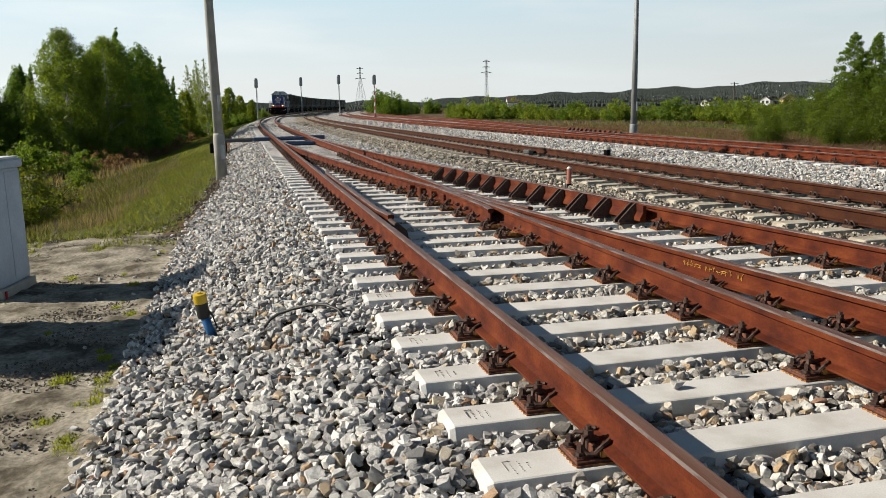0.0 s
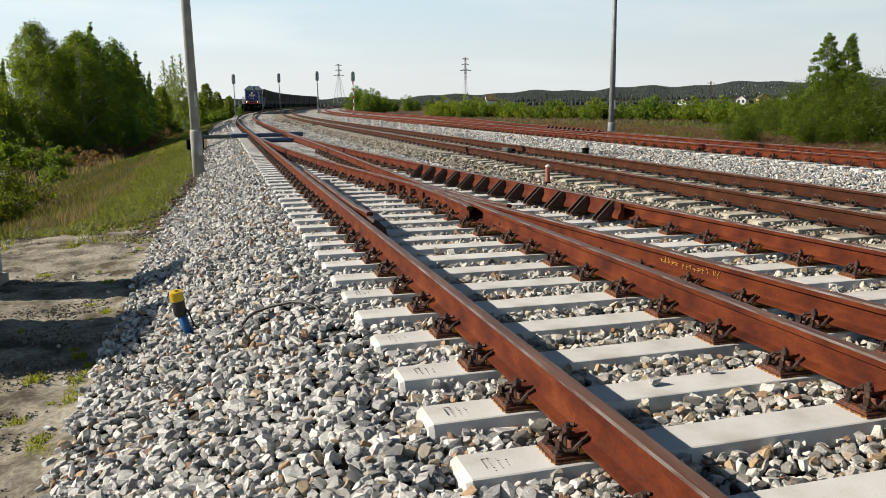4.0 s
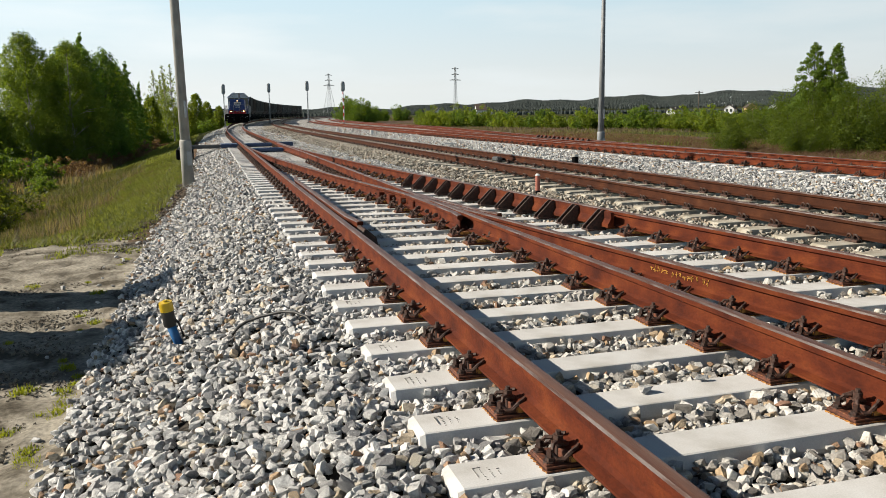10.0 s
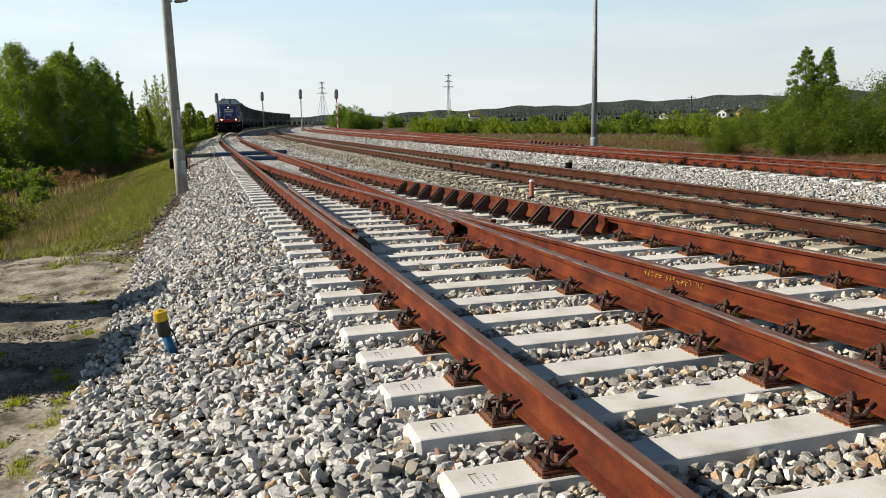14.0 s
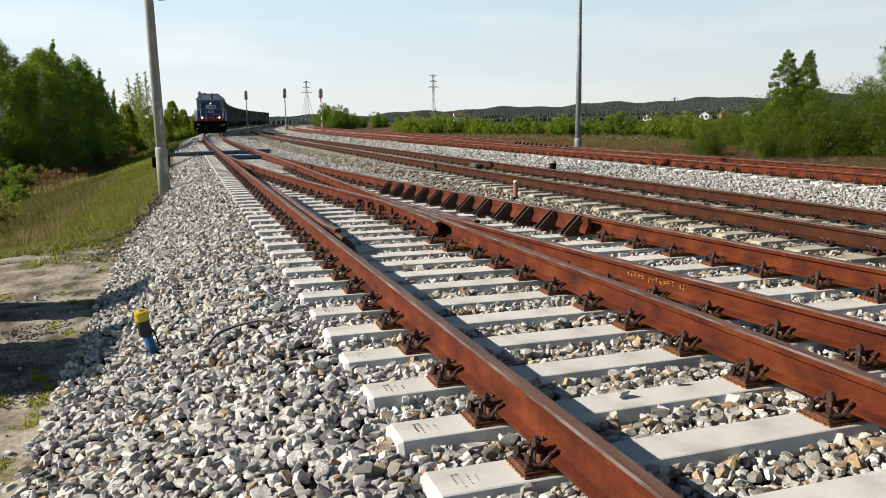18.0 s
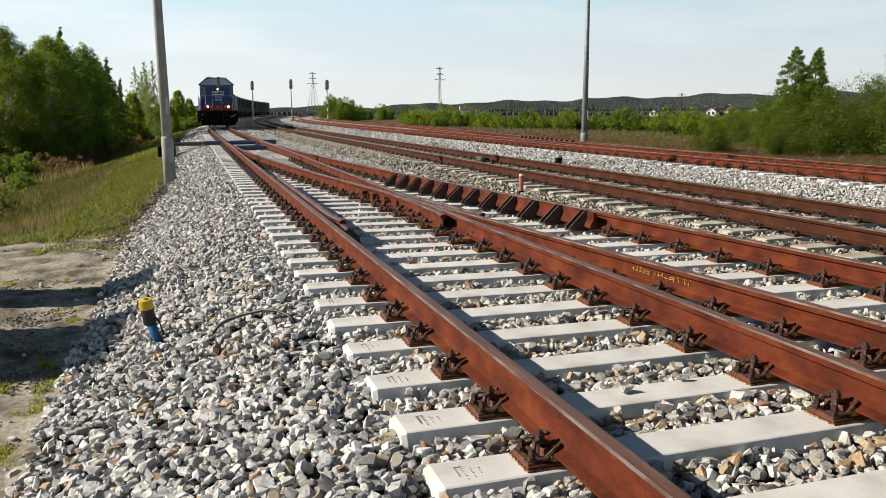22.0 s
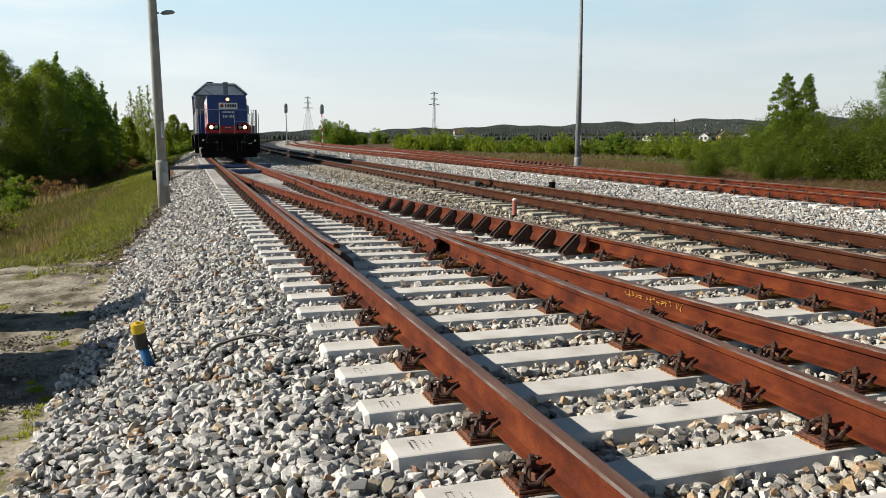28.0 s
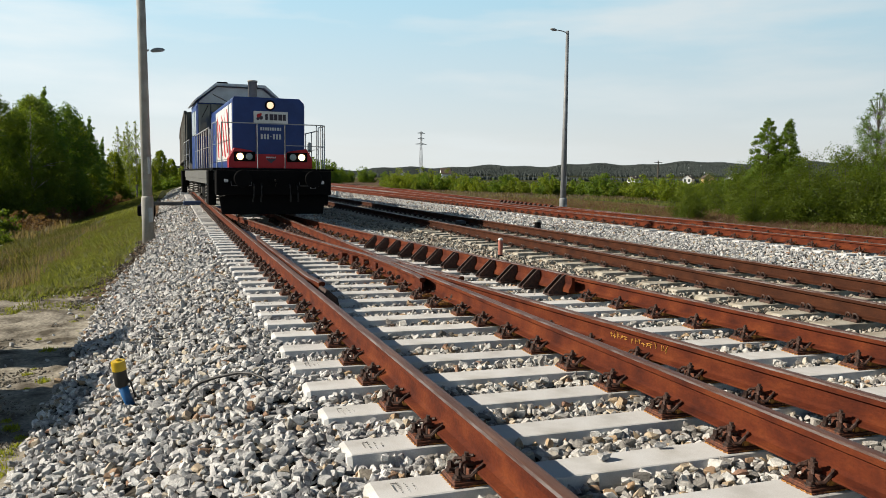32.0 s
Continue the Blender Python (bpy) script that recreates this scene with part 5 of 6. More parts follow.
loose = np.ones(len(P), bool)
loose[near] = False
P, D = P[loose], D[loose]
k, far = P[:, 0] < -0.2, P[:, 1] > 10
for name, m, shapes, pick, label in (("ballast", STONE_W, SHAPES, k & ~far, "pale grey crushed stone ballast on the shoulder"), ("track_ballast", STONE_M, SHAPES, ~k & ~far, "pale and tan crushed stone between the sleepers"), ("distant_ballast", STONE_W, PLAIN_SHAPES, far, "pale grey crushed stone farther down the line")):
    stones(name, P[pick], D[pick], m, label, shapes)
Z2 = [field(4.2, 7.3, 0, 5, 300, 0.035, 0.08), field(3.9, 7.3, 5, 12, 260, 0.04, 0.09), field(3.6, 7.3, 12, 22, 150, 0.05, 0.10), field(3.4, 7.3, 22, 45, 80, 0.065, 0.12), field(3.6, 7.6, 45, 80, 16, 0.11, 0.20)]
P, D = heap(Z2, 0.05)
stones("dusty_ballast", P, D, STONE_T, "dusty tan crushed stone ballast along the middle track", PLAIN_SHAPES)
Z3 = [field(7.3, 12.2, 3, 14, 260, 0.038, 0.09), field(7.3, 12.2, 14, 24, 150, 0.045, 0.10), field(7.3, 12.4, 24, 45, 45, 0.07, 0.14), field(7.6, 14.5, 45, 80, 14, 0.11, 0.20), field(12.2, 14.6, 8, 30, 40, 0.07, 0.13)]
P, D = heap(Z3, 0.06)
stones("far_ballast", P, D, STONE_W, "clean pale crushed stone ballast beside the far tracks", PLAIN_SHAPES)
# clods of earth on the sand
x, y = RS.uniform(-5.6, -2.35, 34000), RS.uniform(0.5, 12.2, 34000)
k = np.array([noise.noise((a * 0.9, b * 1.6, 4)) for a, b in zip(x, y)]) > -0.02
x, y = x[k], y[k]
d = RS.uniform(0.003, 0.013, len(x)) * RS.uniform(0.5, 1.6, len(x))
CLOD = stone_mat("earth_clods", [(0.0, (0.0462, 0.03696, 0.02695)), (0.5, (0.1232, 0.104, 0.077)), (1.0, (0.2233, 0.1925, 0.1463))])
stones("earth_clods", np.stack([x, y, soil(x, y) + 0.006], 1), d, CLOD, "small clods of earth and grit scattered over the sand", PLAIN_SHAPES)
# crumbly earth along the foot of the ballast
y = RS.uniform(9.5, 34, 5200)
x = foot(y) + 0.1 - 0.65 * RS.uniform(0, 1, 5200) ** 1.4
d = RS.uniform(0.012, 0.045, len(x)) * RS.uniform(0.4, 1.0, len(x))
EARTH = stone_mat("brown_earth_lumps", [(0.0, (0.02695, 0.02002, 0.01386)), (0.6, (0.077, 0.05775, 0.0385)), (0.9, (0.1309, 0.104, 0.07315)), (1.0, (0.3234, 0.308, 0.2849))])
stones("earth_lumps", np.stack([x, y, soil(x, y) + d * 0.3], 1), d, EARTH, "brown earth lumps along the foot of the ballast", PLAIN_SHAPES)
# stray stones on the sand and a few on the sleepers
x, y = RS.uniform(-3.4, -2.3, 420), RS.uniform(0, 18, 420)
ok = RS.uniform(size=420) < np.exp(-(-2.3 - x) * 3.0)
x, y = x[ok], y[ok]
d = RS.uniform(0.015, 0.04, len(x))
stones("stray_stones", np.stack([x, y, soil(x, y) + d * 0.6], 1), d, STONE_W, "stray ballast stones lying on the sand")
for sx, sy, r in ((0.66, 0.66, 0.034), (1.03, 0.71, 0.036)):
    bm = bmesh.new()
    for p in SHAPES[3 if sx < 1 else 8][0]:
        bm.verts.new(p * r)
    bmesh.ops.convex_hull(bm, input=bm.verts[:])
    o = part("stone", bm, STONE_W)
    o.location = (sx, sy, r * 0.5)
    tagged(o, "single pale ballast stone lying on a concrete sleeper", "stone", "stones on the sleeper")


# ---- trees, bushes, grass ----
def leaf_cloud(centres, radii, count, size, rs, flat=0.8):
    """Small three-cornered leaves on the outside of clumps, turned outwards: arrays of vertices and faces."""
    share = radii ** 2 / (radii ** 2).sum()
    k = rs.choice(len(centres), count, p=share)
    d = rs.normal(size=(count, 3))
    d /= np.linalg.norm(d, axis=1)[:, None]
    far = np.where(rs.uniform(size=count) < 0.10, rs.uniform(1.0, 1.25, count), 0.45 + 0.6 * rs.uniform(0, 1, count) ** 0.6)
    p = centres[k] + d * (radii[k] * far)[:, None] * np.array([1, 1, flat])
    nrm = d + rs.normal(0, 0.32, (count, 3)) + np.array([0, 0, 0.08])
    nrm /= np.linalg.norm(nrm, axis=1)[:, None]
    a = np.cross(nrm, rs.normal(size=(count, 3)))
    a /= np.linalg.norm(a, axis=1)[:, None] + 1e-9
    b = np.cross(nrm, a)
    s = size * rs.uniform(0.6, 1.4, count)[:, None]
    v = np.stack([p - a * s, p + b * s * 1.1, p + a * s], 1).reshape(-1, 3)
    f = np.arange(count * 3).reshape(-1, 3)
    return v, f


def quads(name, v, f, material, parent=None, label=""):
    me = bpy.data.meshes.new(name)
    me.vertices.add(len(v))
    me.vertices.foreach_set("co", np.ascontiguousarray(v, dtype=np.float64).ravel())
    me.loops.add(f.size)
    me.loops.foreach_set("vertex_index", f.ravel())
    me.polygons.add(len(f))
    me.polygons.foreach_set("loop_start", np.arange(len(f)) * f.shape[1])
    me.update(calc_edges=True)
    me.materials.append(material)
    o = new(name, me)
    if parent is not None:
        o.parent = parent
    if label:
        o["label"] = label
    return o


def tree(kind, height, seed, leaf, bark, label, leaves=5200, width=0.33, bare_stem=0.16, size=0.13, clumps=0):
    """A tree 'height' metres tall: tapered trunk, limbs, and a crown of small leaves gathered in clumps on the limbs."""
    rs = np.random.RandomState(seed)
    T = empty("tree", Matrix.Identity(4), label, "tree", "trees")
    stem = [(rs.normal(0, 0.008 * height * i / 6), rs.normal(0, 0.008 * height * i / 6), height * (i / 6) * 0.97) for i in range(7)]
    bm = tube(stem, 0.015 * height, 8, 0.0025 * height)
    cs, rr = [], []
    n, clump, flat = {"birch": (150, 0.062, 1.15), "thin": (60, 0.036, 1.0), "spruce": (150, 0.040, 0.6), "twin": (240, 0.060, 0.8), "open": (300, 0.046, 0.8)}[kind]
    n = clumps or n
    lean = rs.uniform(0, 6.283, 3)
    for i in range(n):
        h = bare_stem + (1 - bare_stem) * (i + rs.uniform(0, 1)) / n
        q = (h - bare_stem) / (1 - bare_stem)
        a = i * 2.4 + rs.uniform(-0.6, 0.6)
        # the crown's outline, fuller on some sides than on others
        full = 1 + 0.22 * math.sin(a * 2 + lean[0] + 4 * q) + 0.16 * math.sin(a * 3 + lean[1] + 9 * q)
        if kind == "birch":
            out = min(1, 0.62 + 1.3 * q) * max(0.0, 1 - q ** 2.6) ** 0.6
        elif kind == "twin":
            out = max(0.04, 1.0 - q ** 2.2) ** 0.8
        elif kind == "open":
            out = min(1, 0.5 + 1.2 * q) * max(0.02, 1 - q ** 2.2) ** 0.7
        elif kind == "thin":
            out = (0.35 + 0.65 * math.sin(math.pi * q)) * max(0.1, 1 - q ** 3)
        else:
            out = (1.02 - q) * (0.75 + 0.35 * math.sin(q * 44))
        reach = width * height * out * full * math.sqrt(rs.uniform(0.25, 1.0)) + 0.04
        j = min(5, int(h * 6))
        o = Vector(stem[j]).lerp(Vector(stem[j + 1]), h * 6 - j)
        root = Vector(stem[max(0, j - 1)]).lerp(Vector(stem[j]), rs.uniform(0.3, 1)) if kind != "spruce" else o + Vector((0, 0, 0.1 * reach))
        tip = o + Vector((math.cos(a) * reach, math.sin(a) * reach, rs.normal(0, 0.012 * height)))
        mid = root.lerp(tip, 0.55) + Vector((0, 0, 0.06 * reach))
        if i % 3 == 0 or kind in ("thin", "open"):
            add_tube(bm, [root, mid, tip], 0.005 * height * (1.1 - h), 5, 0.001 * height)
        cs.append(tip[:])
        rr.append(height * clump * rs.uniform(0.55, 1.4) * (1.1 - (0.45 if kind == "birch" else 0.75) * q))
        if kind in ("spruce", "thin"):
            cs.append(root.lerp(tip, 0.55)[:])
            rr.append(rr[-1] * 0.9)
    part("trunk", bm, bark, T)
    v, f = leaf_cloud(np.array(cs), np.array(rr), leaves, size, rs, flat)
    v[:, 2] = np.maximum(v[:, 2], 0.05)
    quads("crown", v, f, leaf, T)
    return T


def bush(height, width, seed, leaf, label, leaves=3000, size=0.09, stems=30, lump=1.0):
    rs = np.random.RandomState(seed)
    T = empty("bush", Matrix.Identity(4), label, "bush", "bushes")
    bm = bmesh.new()
    cs, rr = [], []
    lean = rs.uniform(0, 6.283, 2)
    for i in range(stems):
        a, r = rs.uniform(0, 6.28), rs.uniform(0, 1) ** 0.55
        full = 1 + 0.2 * math.sin(2 * a + lean[0]) + 0.15 * math.sin(5 * a + lean[1])
        top = Vector((math.cos(a) * r * full * width / 2, math.sin(a) * r * full * width / 2, height * (1 - 0.55 * r * r) * rs.uniform(0.55, 1.0)))
        add_tube(bm, [(top.x * 0.25, top.y * 0.25, 0), (top.x * 0.6, top.y * 0.6, top.z * 0.5), top], 0.025, 4, 0.006)
        for w in (1.0, 0.62, 0.3):
            cs.append((top.x * (0.3 + 0.7 * w), top.y * (0.3 + 0.7 * w), top.z * w))
            rr.append(min(height, width) * rs.uniform(0.08, 0.19) * lump * (0.85 if w == 1 else 1.1))
    part("trunk", bm, BARK, T)
    v, f = leaf_cloud(np.array(cs), np.array(rr), leaves, size, rs, 0.85)
    v[:, 2] = np.maximum(v[:, 2], 0.02)
    quads("foliage", v, f, leaf, T)
    return T


def plant(first, places):
    """Sets the first at the first place and copies of it at the others: x, y, turn, size."""
    for k, (x, y, turn, s) in enumerate(places):
        m = pose(x, y, ground_at(x, y) - (0.08 if y > 12 else 0.0), 0, 0, turn)
        o = first if k == 0 else copy_thing(first, m)
        o.matrix_world = m
        o.scale = (s, s, s)


# the wood on the left: birches in front, dark spruces and thin birches between and behind
plant(tree("birch", 8.9, 1, LEAF_B, BIRCH, "broad leafy birch at the edge of the wood", 36000, 0.25, 0.03, 0.065), [(-12.2, 53.5, 0, 1.0), (-9.9, 54.6, 140, 0.96), (-13.4, 60, 120, 0.93)])
plant(tree("birch", 8.6, 2, LEAF_D, BARK, "dark leafy tree at the edge of the wood", 22000, 0.21, 0.02, 0.08), [(-9.3, 57.0, 0, 0.97), (-8.5, 61.5, 60, 0.98), (-10.9, 60.5, 100, 1.02), (-8.6, 70, 200, 0.95), (-12.5, 66, 50, 0.95), (-10.5, 78, 30, 0.9), (-9.2, 90, 90, 0.7), (-15.6, 55, 20, 0.66), (-17.4, 54, 80, 0.72), (-19.6, 56, 250, 0.76), (-17.0, 62, 0, 0.78)])
plant(tree("spruce", 9.2, 3, LEAF_D, BARK, "dark narrow spruce among the leafy trees", 15000, 0.17, 0.03, 0.075), [(-9.6, 58.4, 0, 1.03), (-15.4, 58.7, 0, 0.74), (-16.6, 53.0, 50, 0.66), (-16.6, 61.7, 150, 0.76), (-7.95, 74, 90, 0.92), (-7.8, 84, 0, 0.77), (-8.6, 80, 0, 0.84), (-18.2, 57, 70, 0.74), (-14.4, 63, 0, 0.9)])
plant(tree("birch", 7.4, 15, LEAF_L, BIRCH, "narrow yellow-green birch in the wood's edge", 11000, 0.13, 0.05, 0.075), [(-8.3, 64.6, 0, 1.0), (-8.0, 67.5, 140, 0.92)])
plant(tree("thin", 10.0, 4, LEAF_L, BIRCH, "thin pale birch with sparse young leaves", 3600, 0.15, 0.25, 0.075), [(-9.5, 72, 0, 0.95), (-7.25, 100, 70, 0.92), (-6.3, 104, 140, 1.0), (-5.3, 102, 200, 0.98), (-6.9, 108, 60, 0.9), (-5.9, 98, 260, 0.75)])
plant(tree("birch", 6.0, 5, LEAF_L, BARK, "small yellow-green tree by the line", 8000, 0.22, 0.05, 0.11), [(-7.2, 92, 0, 0.95), (-3.0, 150, 60, 1.25), (-1.0, 167, 0, 1.05), (-3.9, 121, 30, 0.72), (1.6, 187, 90, 0.95), (-5.2, 116, 0, 0.8)])
plant(bush(1.8, 2.6, 6, LEAF_M, "green bush in front of the wood", 5200, 0.065), [(-10.2, 44, 0, 1.0), (-12.4, 45, 60, 1.3), (-14.6, 44, 90, 1.4), (-17, 43, 130, 1.5), (-8.4, 57, 10, 0.8), (-8.0, 68, 90, 0.9), (-7.6, 80, 40, 1.0), (-8.9, 38, 30, 0.6), (-6.6, 94, 0, 1.3), (-4.6, 112, 20, 1.3), (-3.6, 128, 0, 1.4), (-1.2, 138, 0, 1.5), (-2.6, 146, 0, 1.5)])
plant(bush(1.3, 2.6, 16, TWIG, "brown leafless brushwood in the shade of the wood", 5200, 0.05), [(-8.6, 47.5, 0, 0.8), (-9.8, 48.5, 50, 1.0), (-8.4, 51, 100, 1.0), (-8.0, 54, 170, 0.9), (-7.7, 58, 200, 0.9), (-7.5, 63, 10, 1.0), (-7.3, 69, 70, 1.0), (-7.0, 76, 130, 1.0), (-11.4, 47.3, 130, 1.0), (-7.2, 86, 40, 1.1)])
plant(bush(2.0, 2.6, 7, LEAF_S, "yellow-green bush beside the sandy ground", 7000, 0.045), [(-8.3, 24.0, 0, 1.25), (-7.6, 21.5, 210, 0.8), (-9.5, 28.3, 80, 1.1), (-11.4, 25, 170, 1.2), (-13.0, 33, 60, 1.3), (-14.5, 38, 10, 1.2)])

# the hedge and trees on the right
plant(tree("twin", 6.0, 8, LEAF_M, BARK, "upright leafy tree above the bushes", 30000, 0.19, 0.06, 0.054), [(31.85, 34.6, 0, 1.0), (32.55, 33.9, 110, 0.99)])
plant(tree("open", 8.1, 9, LEAF_D, BARK, "sparse young tree behind the bushes", 30000, 0.26, 0.2, 0.036), [(39.9, 34.3, 0, 1.0)])
hedge = bush(3.5, 4.4, 10, LEAF_H, "wild green bush along the field", 22000, 0.045, 24, 1.35)
plant(hedge, [(30.4, 32.6, 0, 1.0), (31.0, 30.3, 70, 1.05), (31.6, 28.4, 140, 1.1), (32.4, 26.4, 20, 1.1), (33.5, 24.6, 200, 1.1), (33.6, 31.5, 250, 1.2), (31.9, 36.6, 90, 0.95), (35, 29, 0, 1.15), (34.5, 39, 40, 0.85), (36, 45, 300, 0.8), (26.9, 29.6, 60, 0.62), (25.6, 33.5, 10, 0.55)])
low = bush(2.6, 5.0, 12, LEAF_L, "low fresh green bush in the far hedge", 4600, 0.095)
rs = np.random.RandomState(3)
rows = []
for k in range(46):
    f = k / 45
    x, y = 31 + 20 * min(1, f * 1.6) - (8 if f > 0.8 else 0) * (f - 0.8) / 0.2, 114 - 62 * f
    rows.append((x + rs.uniform(-1.5, 2.5), y + rs.uniform(-2, 2), rs.uniform(0, 360), rs.uniform(0.85, 1.2)))
plant(low, rows[::2])
plant(bush(2.7, 4.6, 17, LEAF_M, "low dark green bush in the far hedge", 4600, 0.095), rows[1::2])
plant(bush(3.2, 5.0, 13, LEAF_L, "rounded bright green bush at the end of the hedge", 7000, 0.085), [(31.5, 112, 0, 1.05), (35.4, 111.5, 50, 1.2), (38.6, 108, 100, 1.1), (33, 116, 150, 1.1), (37, 114, 220, 1.1)])
plant(bush(6.0, 6.0, 14, LEAF_M, "round leafy tree in the distant clump", 8000, 0.14), [(29.8, 179, 200, 1.0), (31.9, 174, 250, 0.95), (32.0, 186, 20, 0.95), (34.0, 178, 70, 0.9), (36.0, 181, 160, 0.7), (43.8, 212, 0, 0.72), (46.5, 214, 140, 0.6), (52, 221, 80, 0.8), (55, 224, 200, 0.62), (60, 226, 10, 0.6), (65, 230, 100, 0.55), (38.5, 200, 30, 0.5), (5, 214, 0, 0.62), (1, 200, 90, 0.6)])


# ---- far woods, houses, pylons ----
def far_woods():
    """Dark wooded ridges: thousands of small pointed crowns standing on far rising ground."""
    rs = np.random.RandomState(21)
    V, Fq = [], []
    n = 0
    for dist, count, tall in ((1500, 46000, 2.4), (640, 9000, 2.2)):
        for _ in range(count):
            az = rs.uniform(-32, 62) if dist > 1000 else rs.uniform(-14, 60)
            q = rs.uniform() ** 1.5
            d = dist - (380 if dist > 1000 else 110) * q
            top = np.interp(az, [-32, 5, 8, 13, 19, 23, 31, 38, 62], [12, 10, 10, 11, 18, 20, 26, 31, 34]) + 2.2 * math.sin(az * 0.9) + 1.2 * math.sin(az * 2.3)
            a = radians(az)
            x, y = EYE[0] + d * math.sin(a), EYE[1] + d * math.cos(a)
            t, w = tall * rs.uniform(0.85, 1.1), tall * rs.uniform(0.35, 0.6)
            z = top * (1 - 0.8 * q) - tall if dist > 1000 else ground_at(x, y)
            ring = []
            for zz, k in ((-1.5, 0.5), (0.4 * t, 1.0), (0.8 * t, 0.8), (t, 0.3)):
                for q in range(4):
                    b = q * 1.5708 + rs.uniform(-0.4, 0.4)
                    V.append((x + math.cos(b) * w * k, y + math.sin(b) * w * k, z + zz))
            for r in range(3):
                for q in range(4):
                    Fq.append((n + r * 4 + q, n + r * 4 + (q + 1) % 4, n + r * 4 + 4 + (q + 1) % 4, n + r * 4 + 4 + q))
            n += 16
    # the haze over the ridges is mixed into this grey-blue crown colour
    m = mat("haze_toned_wood", [(0.35, (0.042, 0.05, 0.048)), (0.65, (0.056, 0.066, 0.062))], scale=0.02, rough=1.0, random_by="island", spread=0.05, fine=0.05, bump_scale=0.2, spec=0.1)
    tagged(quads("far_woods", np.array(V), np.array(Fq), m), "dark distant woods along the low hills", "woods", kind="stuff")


far_woods()


def house(x, y, w, d, h, turn, wall, label):
    H = empty("house", pose(x, y, ground_at(x, y), 0, 0, turn), label, "house", "far houses")
    part("wall", prism([(-w / 2, -3), (w / 2, -3), (w / 2, h), (0, h + w * 0.36), (-w / 2, h)], -d / 2, d / 2), wall, H)
    part("roof", prism([(-w / 2 - 0.4, h - 0.25), (0, h + w * 0.37), (w / 2 + 0.4, h - 0.25), (w / 2 + 0.4, h), (0, h + w * 0.42), (-w / 2 - 0.4, h)], -d / 2 - 0.3, d / 2 + 0.3), ROOF_TILE, H)
    part("chimney", box(w * 0.15, w * 0.25, -0.4, 0.4, h, h + w * 0.42), POLE, H)
    for k in (-1, 1):
        part("window", box(k * w * 0.22 - 0.6, k * w * 0.22 + 0.6, -d / 2 - 0.03, -d / 2 + 0.05, 0.9, 2.3), CABGLASS, H)


ROOF_TILE = plain("roof_tiles", (0.077, 0.0539, 0.04235), 0.8)
CREAM = plain("cream_render", (0.4774, 0.3234, 0.1386), 0.9)
for x, y, w, z, t, m, l in ((249, 334, 4.6, 2.6, -50, WHITE, "white far house with a brown roof"), (257, 329, 5.2, 3.0, -25, CREAM, "yellow far house with a brown roof"), (265.5, 323, 5.2, 2.6, -42, WHITE, "white far house with a brown roof"), (227, 350, 5, 1.6, -60, WHITE, "low white far house with a dark roof"), (96, 330, 5, 2.0, -10, WHITE, "white far house with a red-brown roof"), (165, 470, 9, 3.5, 80, WHITE, "pale far house on the hillside")):
    house(x, y, w, 6, z, t, m, l)


def pylon(x, y, h, spread, label):
    P = empty("pylon", pose(x, y, ground_at(x, y), 0, 0, 15), label, "pylon", "far pylons")
    bm = bmesh.new()
    for sx in (-1, 1):
        for sy in (-1, 1):
            add_tube(bm, [(sx * spread, sy * spread, -1), (sx * 0.5, sy * 0.5, h * 0.75), (sx * 0.4, sy * 0.4, h)], 0.13, 4)
    part("lattice_mast", bm, STEEL, P)
    bm = bmesh.new()
    for k in range(9):
        f, g = k / 9, (k + 1) / 9
        r0, r1 = spread + (0.45 - spread) * min(1, f / 0.75), spread + (0.45 - spread) * min(1, g / 0.75)
        for s in (-1, 1):
            add_tube(bm, [(-r0, s * r0, h * f), (r1, s * r1, h * g)], 0.07, 4)
            add_tube(bm, [(r0, s * r0, h * f), (-r1, s * r1, h * g)], 0.07, 4)
    part("bracing", bm, STEEL, P)
    for f, w in ((0.72, 5.0), (0.84, 3.2), (0.96, 3.2)):
        part("cross_arm", add_tube(tube([(-w, 0, h * f), (0, 0, h * f + 0.9), (w, 0, h * f)], 0.15, 4), [(-w, 0, h * f), (w, 0, h * f)], 0.15, 4), STEEL, P)
    return P


pylon(102.8, 689.5, 36, 4.8, "wide-legged lattice power pylon on the horizon")
pylon(180, 569, 34.5, 1.2, "slim lattice power pylon on the horizon")
P = empty("telegraph_pole", pose(168.8, 244.4, ground_at(168.8, 244.4)), "wooden power pole with a short cross arm", "pole")
part("post", tube([(0, 0, -1), (0, 0, 9.0)], 0.22, 8), BARK, P)
part("cross_arm", box(-1.6, 1.6, -0.1, 0.1, 8.3, 8.5), BARK, P)
for x in (-1.4, 0, 1.4):
    part("insulator", tube([(x, 0, 8.5), (x, 0, 8.9)], 0.1, 6), WHITE, P)


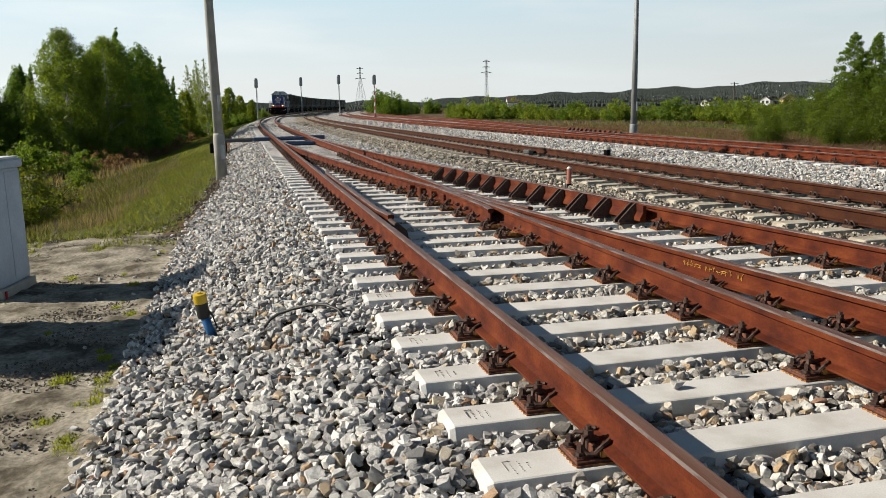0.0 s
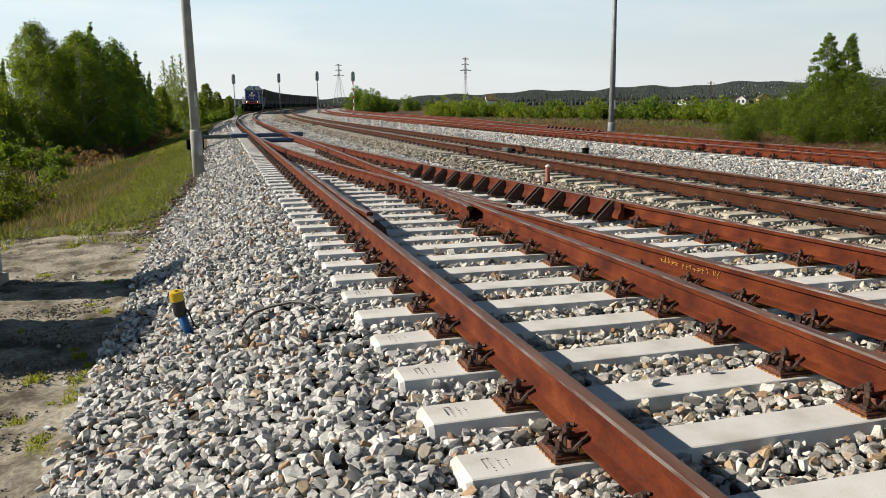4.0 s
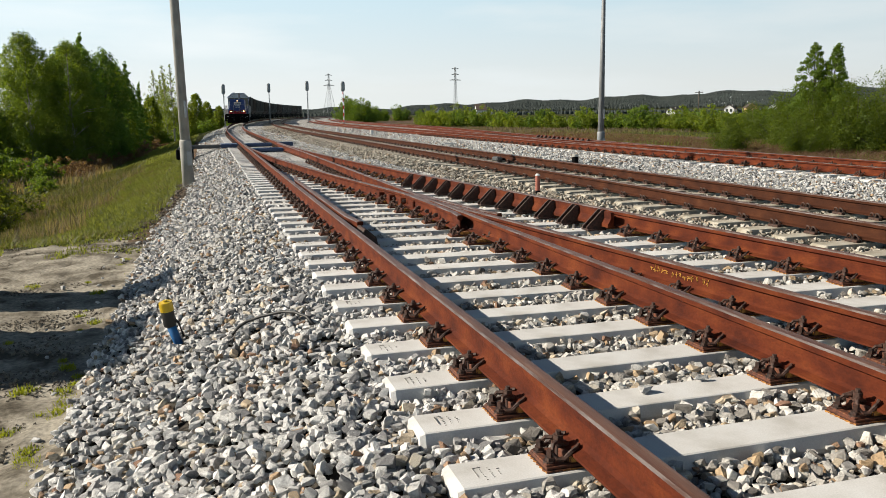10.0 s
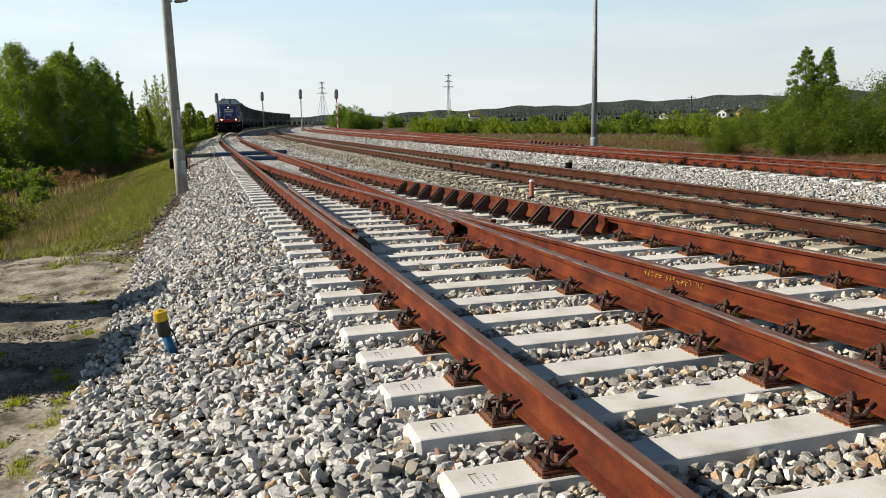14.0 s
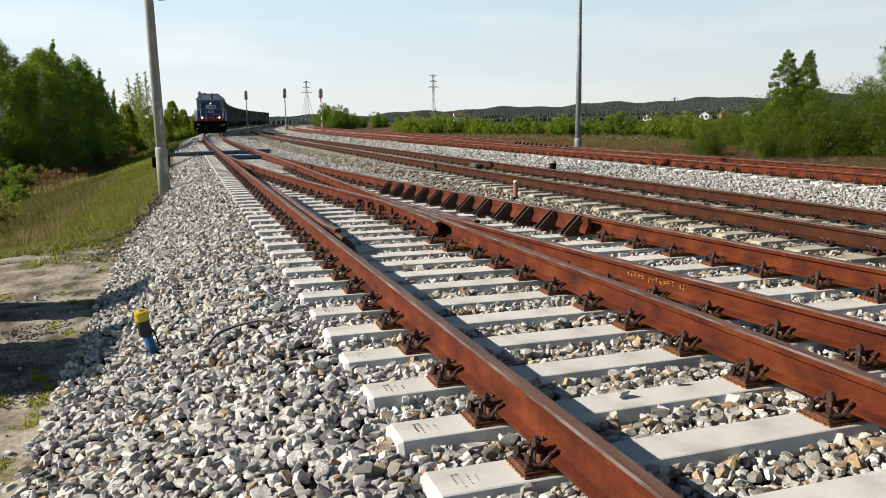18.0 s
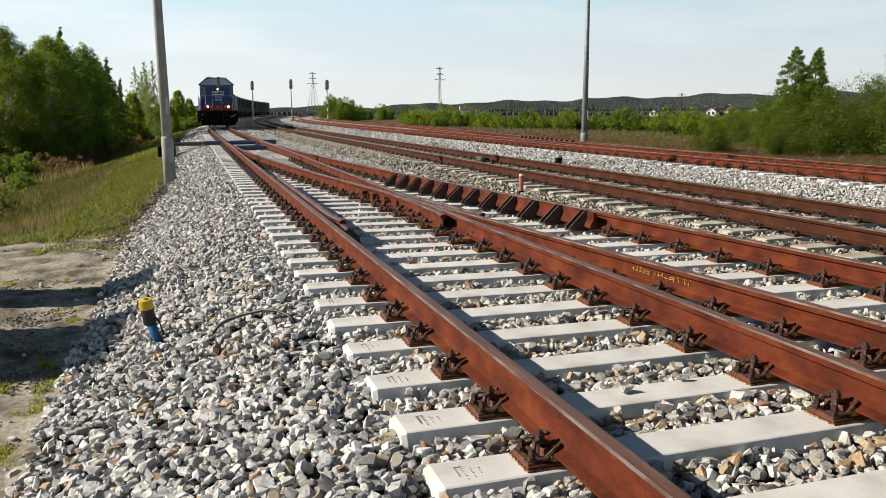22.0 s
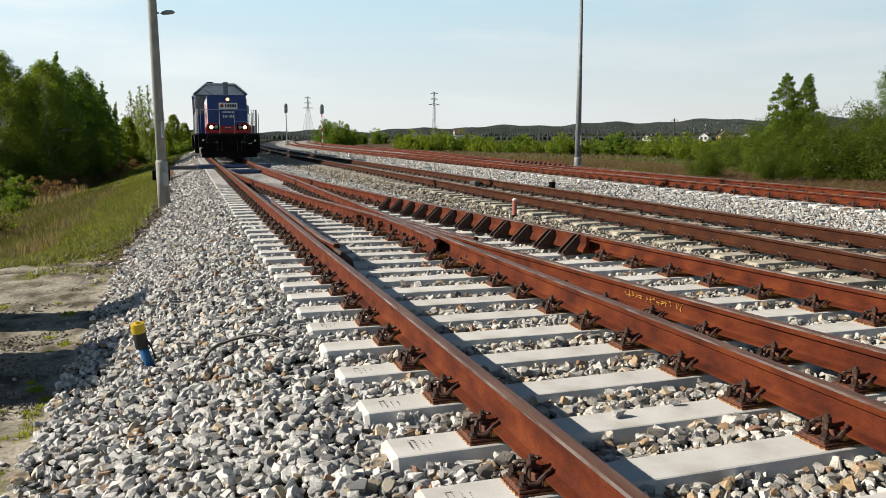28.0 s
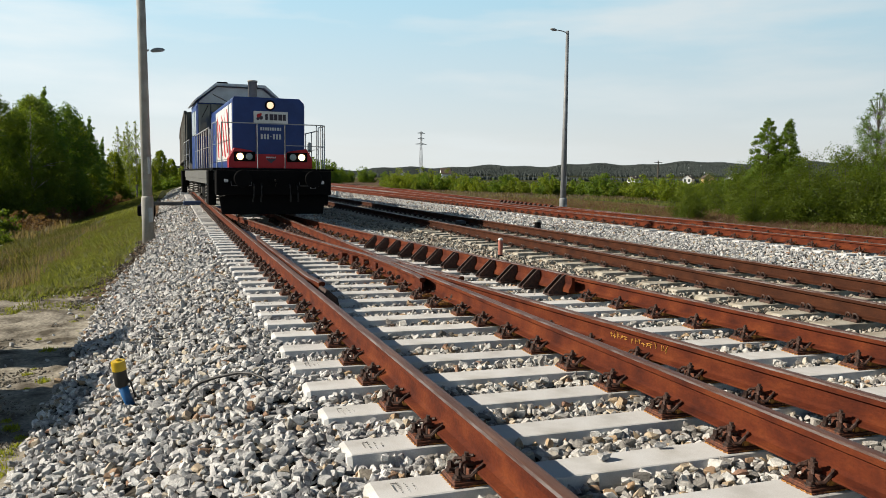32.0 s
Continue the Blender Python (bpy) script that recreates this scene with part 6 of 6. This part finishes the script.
# ---- grass ----
def blades(name, x, y, height, lean, material, label, width=0.012):
    n = len(x)
    rs = np.random.RandomState(len(x))
    z = soil(x, y) - 0.03
    a = rs.uniform(0, 6.283, n)
    d = np.stack([np.cos(a), np.sin(a), np.zeros(n)], 1)
    e = np.stack([-np.sin(a), np.cos(a), np.zeros(n)], 1)
    h = height * rs.uniform(0.5, 1.3, n)
    b = np.stack([x, y, z], 1)
    tip = b + d * (h * lean * rs.uniform(0.2, 1, n))[:, None] + np.array([0, 0, 1]) * h[:, None]
    mid = b + (tip - b) * 0.55 + np.array([0, 0, 1]) * (h * 0.08)[:, None]
    w = width * rs.uniform(0.7, 1.4, n)[:, None]
    v = np.stack([b - e * w, b + e * w, mid + e * w * 0.8, tip], 1).reshape(-1, 3)
    return tagged(quads(name, v, np.arange(n * 4).reshape(-1, 4), material), label, "grass", kind="stuff")


RG = np.random.RandomState(8)


def clumped(n, x0, x1, y0, y1, scale, cut, seed):
    x, y = RG.uniform(x0, x1, n), RG.uniform(y0, y1, n)
    k = np.array([noise.noise((a * scale, b * scale, seed)) for a, b in zip(x, y)])
    return x[k > cut], y[k > cut]


def ragged(x, y, seed):
    """Keeps what lies past an uneven edge towards the sand and the ballast."""
    e = np.array([noise.noise((a * 0.7, b * 0.7, seed)) + 0.5 * noise.noise((a * 2.5, b * 2.5, seed)) for a, b in zip(x, y)])
    k = (y > 11.8 + 2.2 * e) & (x < foot(y) - 0.40 + 0.35 * e)
    return x[k], y[k]


x, y = ragged(*clumped(190000, -9.5, -2.0, 10, 40, 0.6, -0.3, 1), 13)
k = RG.uniform(size=len(x)) < np.interp(x, [-7.2, -5.4], [0.25, 1.0])
blades("slope_grass", x[k], y[k], 0.13, 1.3, GRASS, "thin green grass on the bank", 0.009)
x, y = ragged(*clumped(60000, -9.8, -4.8, 12, 44, 0.5, -0.15, 15), 13)
blades("valley_grass", x, y, 0.26, 0.8, SEDGE, "dark green sedge and brush in the hollow below the bank", 0.010)
x, y = ragged(*clumped(40000, -9.5, -2.0, 10, 40, 0.4, 0.12, 14), 13)
blades("straw_grass", x, y, 0.13, 1.3, DRY, "straw-coloured old grass among the green", 0.007)
x, y = clumped(50000, -10, -2.3, 40, 110, 0.3, -0.6, 2)
blades("bank_grass", x, y, 0.14, 0.5, GRASS, "green grass on the bank beside the wood", 0.03)
x, y = clumped(24000, -10.5, -4.0, 11.6, 34, 0.5, 0.08, 3)
blades("dry_grass", x, y, 0.36, 0.35, DRY, "dry pale stalks among the grass", 0.006)
x, y = clumped(16000, -12, -2.5, 9.8, 12.6, 0.8, -0.1, 4)
blades("edge_grass", x, y, 0.08, 0.7, GRASS, "low green weeds along the edge of the sand", 0.013)
x, y = clumped(30000, -6, -2.3, 1.0, 10.5, 1.3, 0.42, 5)
blades("weeds", x, y, 0.055, 0.9, GRASS, "sparse low weeds on the sand", 0.008)


def weed(seed, label):
    """A low tuft of pointed leaves spreading from one root."""
    rs = np.random.RandomState(seed)
    T = empty("weed", Matrix.Identity(4), label, "weed", "weeds in the sand")
    n = 150
    r, a, d = 0.10 * rs.uniform(0, 1, n) ** 0.7, rs.uniform(0, 6.283, n), rs.uniform(0, 6.283, n)
    base = np.stack([r * np.cos(a), r * np.sin(a), 0 * r - 0.02], 1)
    h = 0.065 * rs.uniform(0.4, 1.2, n)
    tip = base + np.stack([np.cos(d) * 0.035, np.sin(d) * 0.035, h], 1)
    e = np.stack([-np.sin(d), np.cos(d), 0 * d], 1) * 0.005
    v = np.stack([base, (base + tip) / 2 + e, tip, (base + tip) / 2 - e], 1).reshape(-1, 3)
    quads("leaves", v, np.arange(n * 4).reshape(-1, 4), LEAF_W, T)
    return T


plant(weed(40, "bright yellow-green weed at the foot of the ballast"), [(-2.85, 3.72, 0, 1.0), (-2.56, 3.62, 50, 0.7), (-2.48, 3.15, 90, 1.0), (-2.5, 3.38, 200, 0.9), (-2.58, 2.48, 10, 0.8), (-2.53, 2.25, 300, 0.8), (-2.4, 2.05, 70, 0.6), (-2.31, 2.07, 140, 0.5), (-2.79, 2.83, 30, 0.8), (-3.58, 7.85, 60, 1.0)])
rs = np.random.RandomState(31)
for k in range(2):
    plant(weed(31 + k, "yellow-green weed growing in the sand"), [(-2.5 - 1.1 * rs.uniform() ** 2.2, rs.uniform(0.9, 6.2) if i % 3 else rs.uniform(6, 10.5), rs.uniform(0, 360), rs.uniform(0.3, 0.95)) for i in range(12)])
x, y = clumped(130000, 15.2, 36, 14, 70, 0.25, -0.3, 6)
k = across(x, y) > 15.6 + split(y)
x, y = x[k], y[k]
blades("heath", x, y, 0.28, 1.3, TWIG, "brown dry heath beside the far track", 0.009)
x, y = clumped(26000, 15.2, 54, 70, 140, 0.12, -0.3, 7)
k = across(x, y) > 20.3
x, y = x[k], y[k]
blades("far_heath", x, y, 0.4, 0.5, DRY, "brown dry heath in the field", 0.04)
x, y = clumped(16000, 20, 46, 20, 80, 0.15, 0.0, 8)
blades("field_grass", x, y, 0.35, 0.4, GRASS, "green grass between the bushes", 0.02)
x, y = clumped(9000, -26, -7, 38, 60, 0.3, -0.3, 9)
blades("undergrowth", x, y, 0.5, 0.5, DRY, "brown undergrowth along the wood", 0.02)


motions()
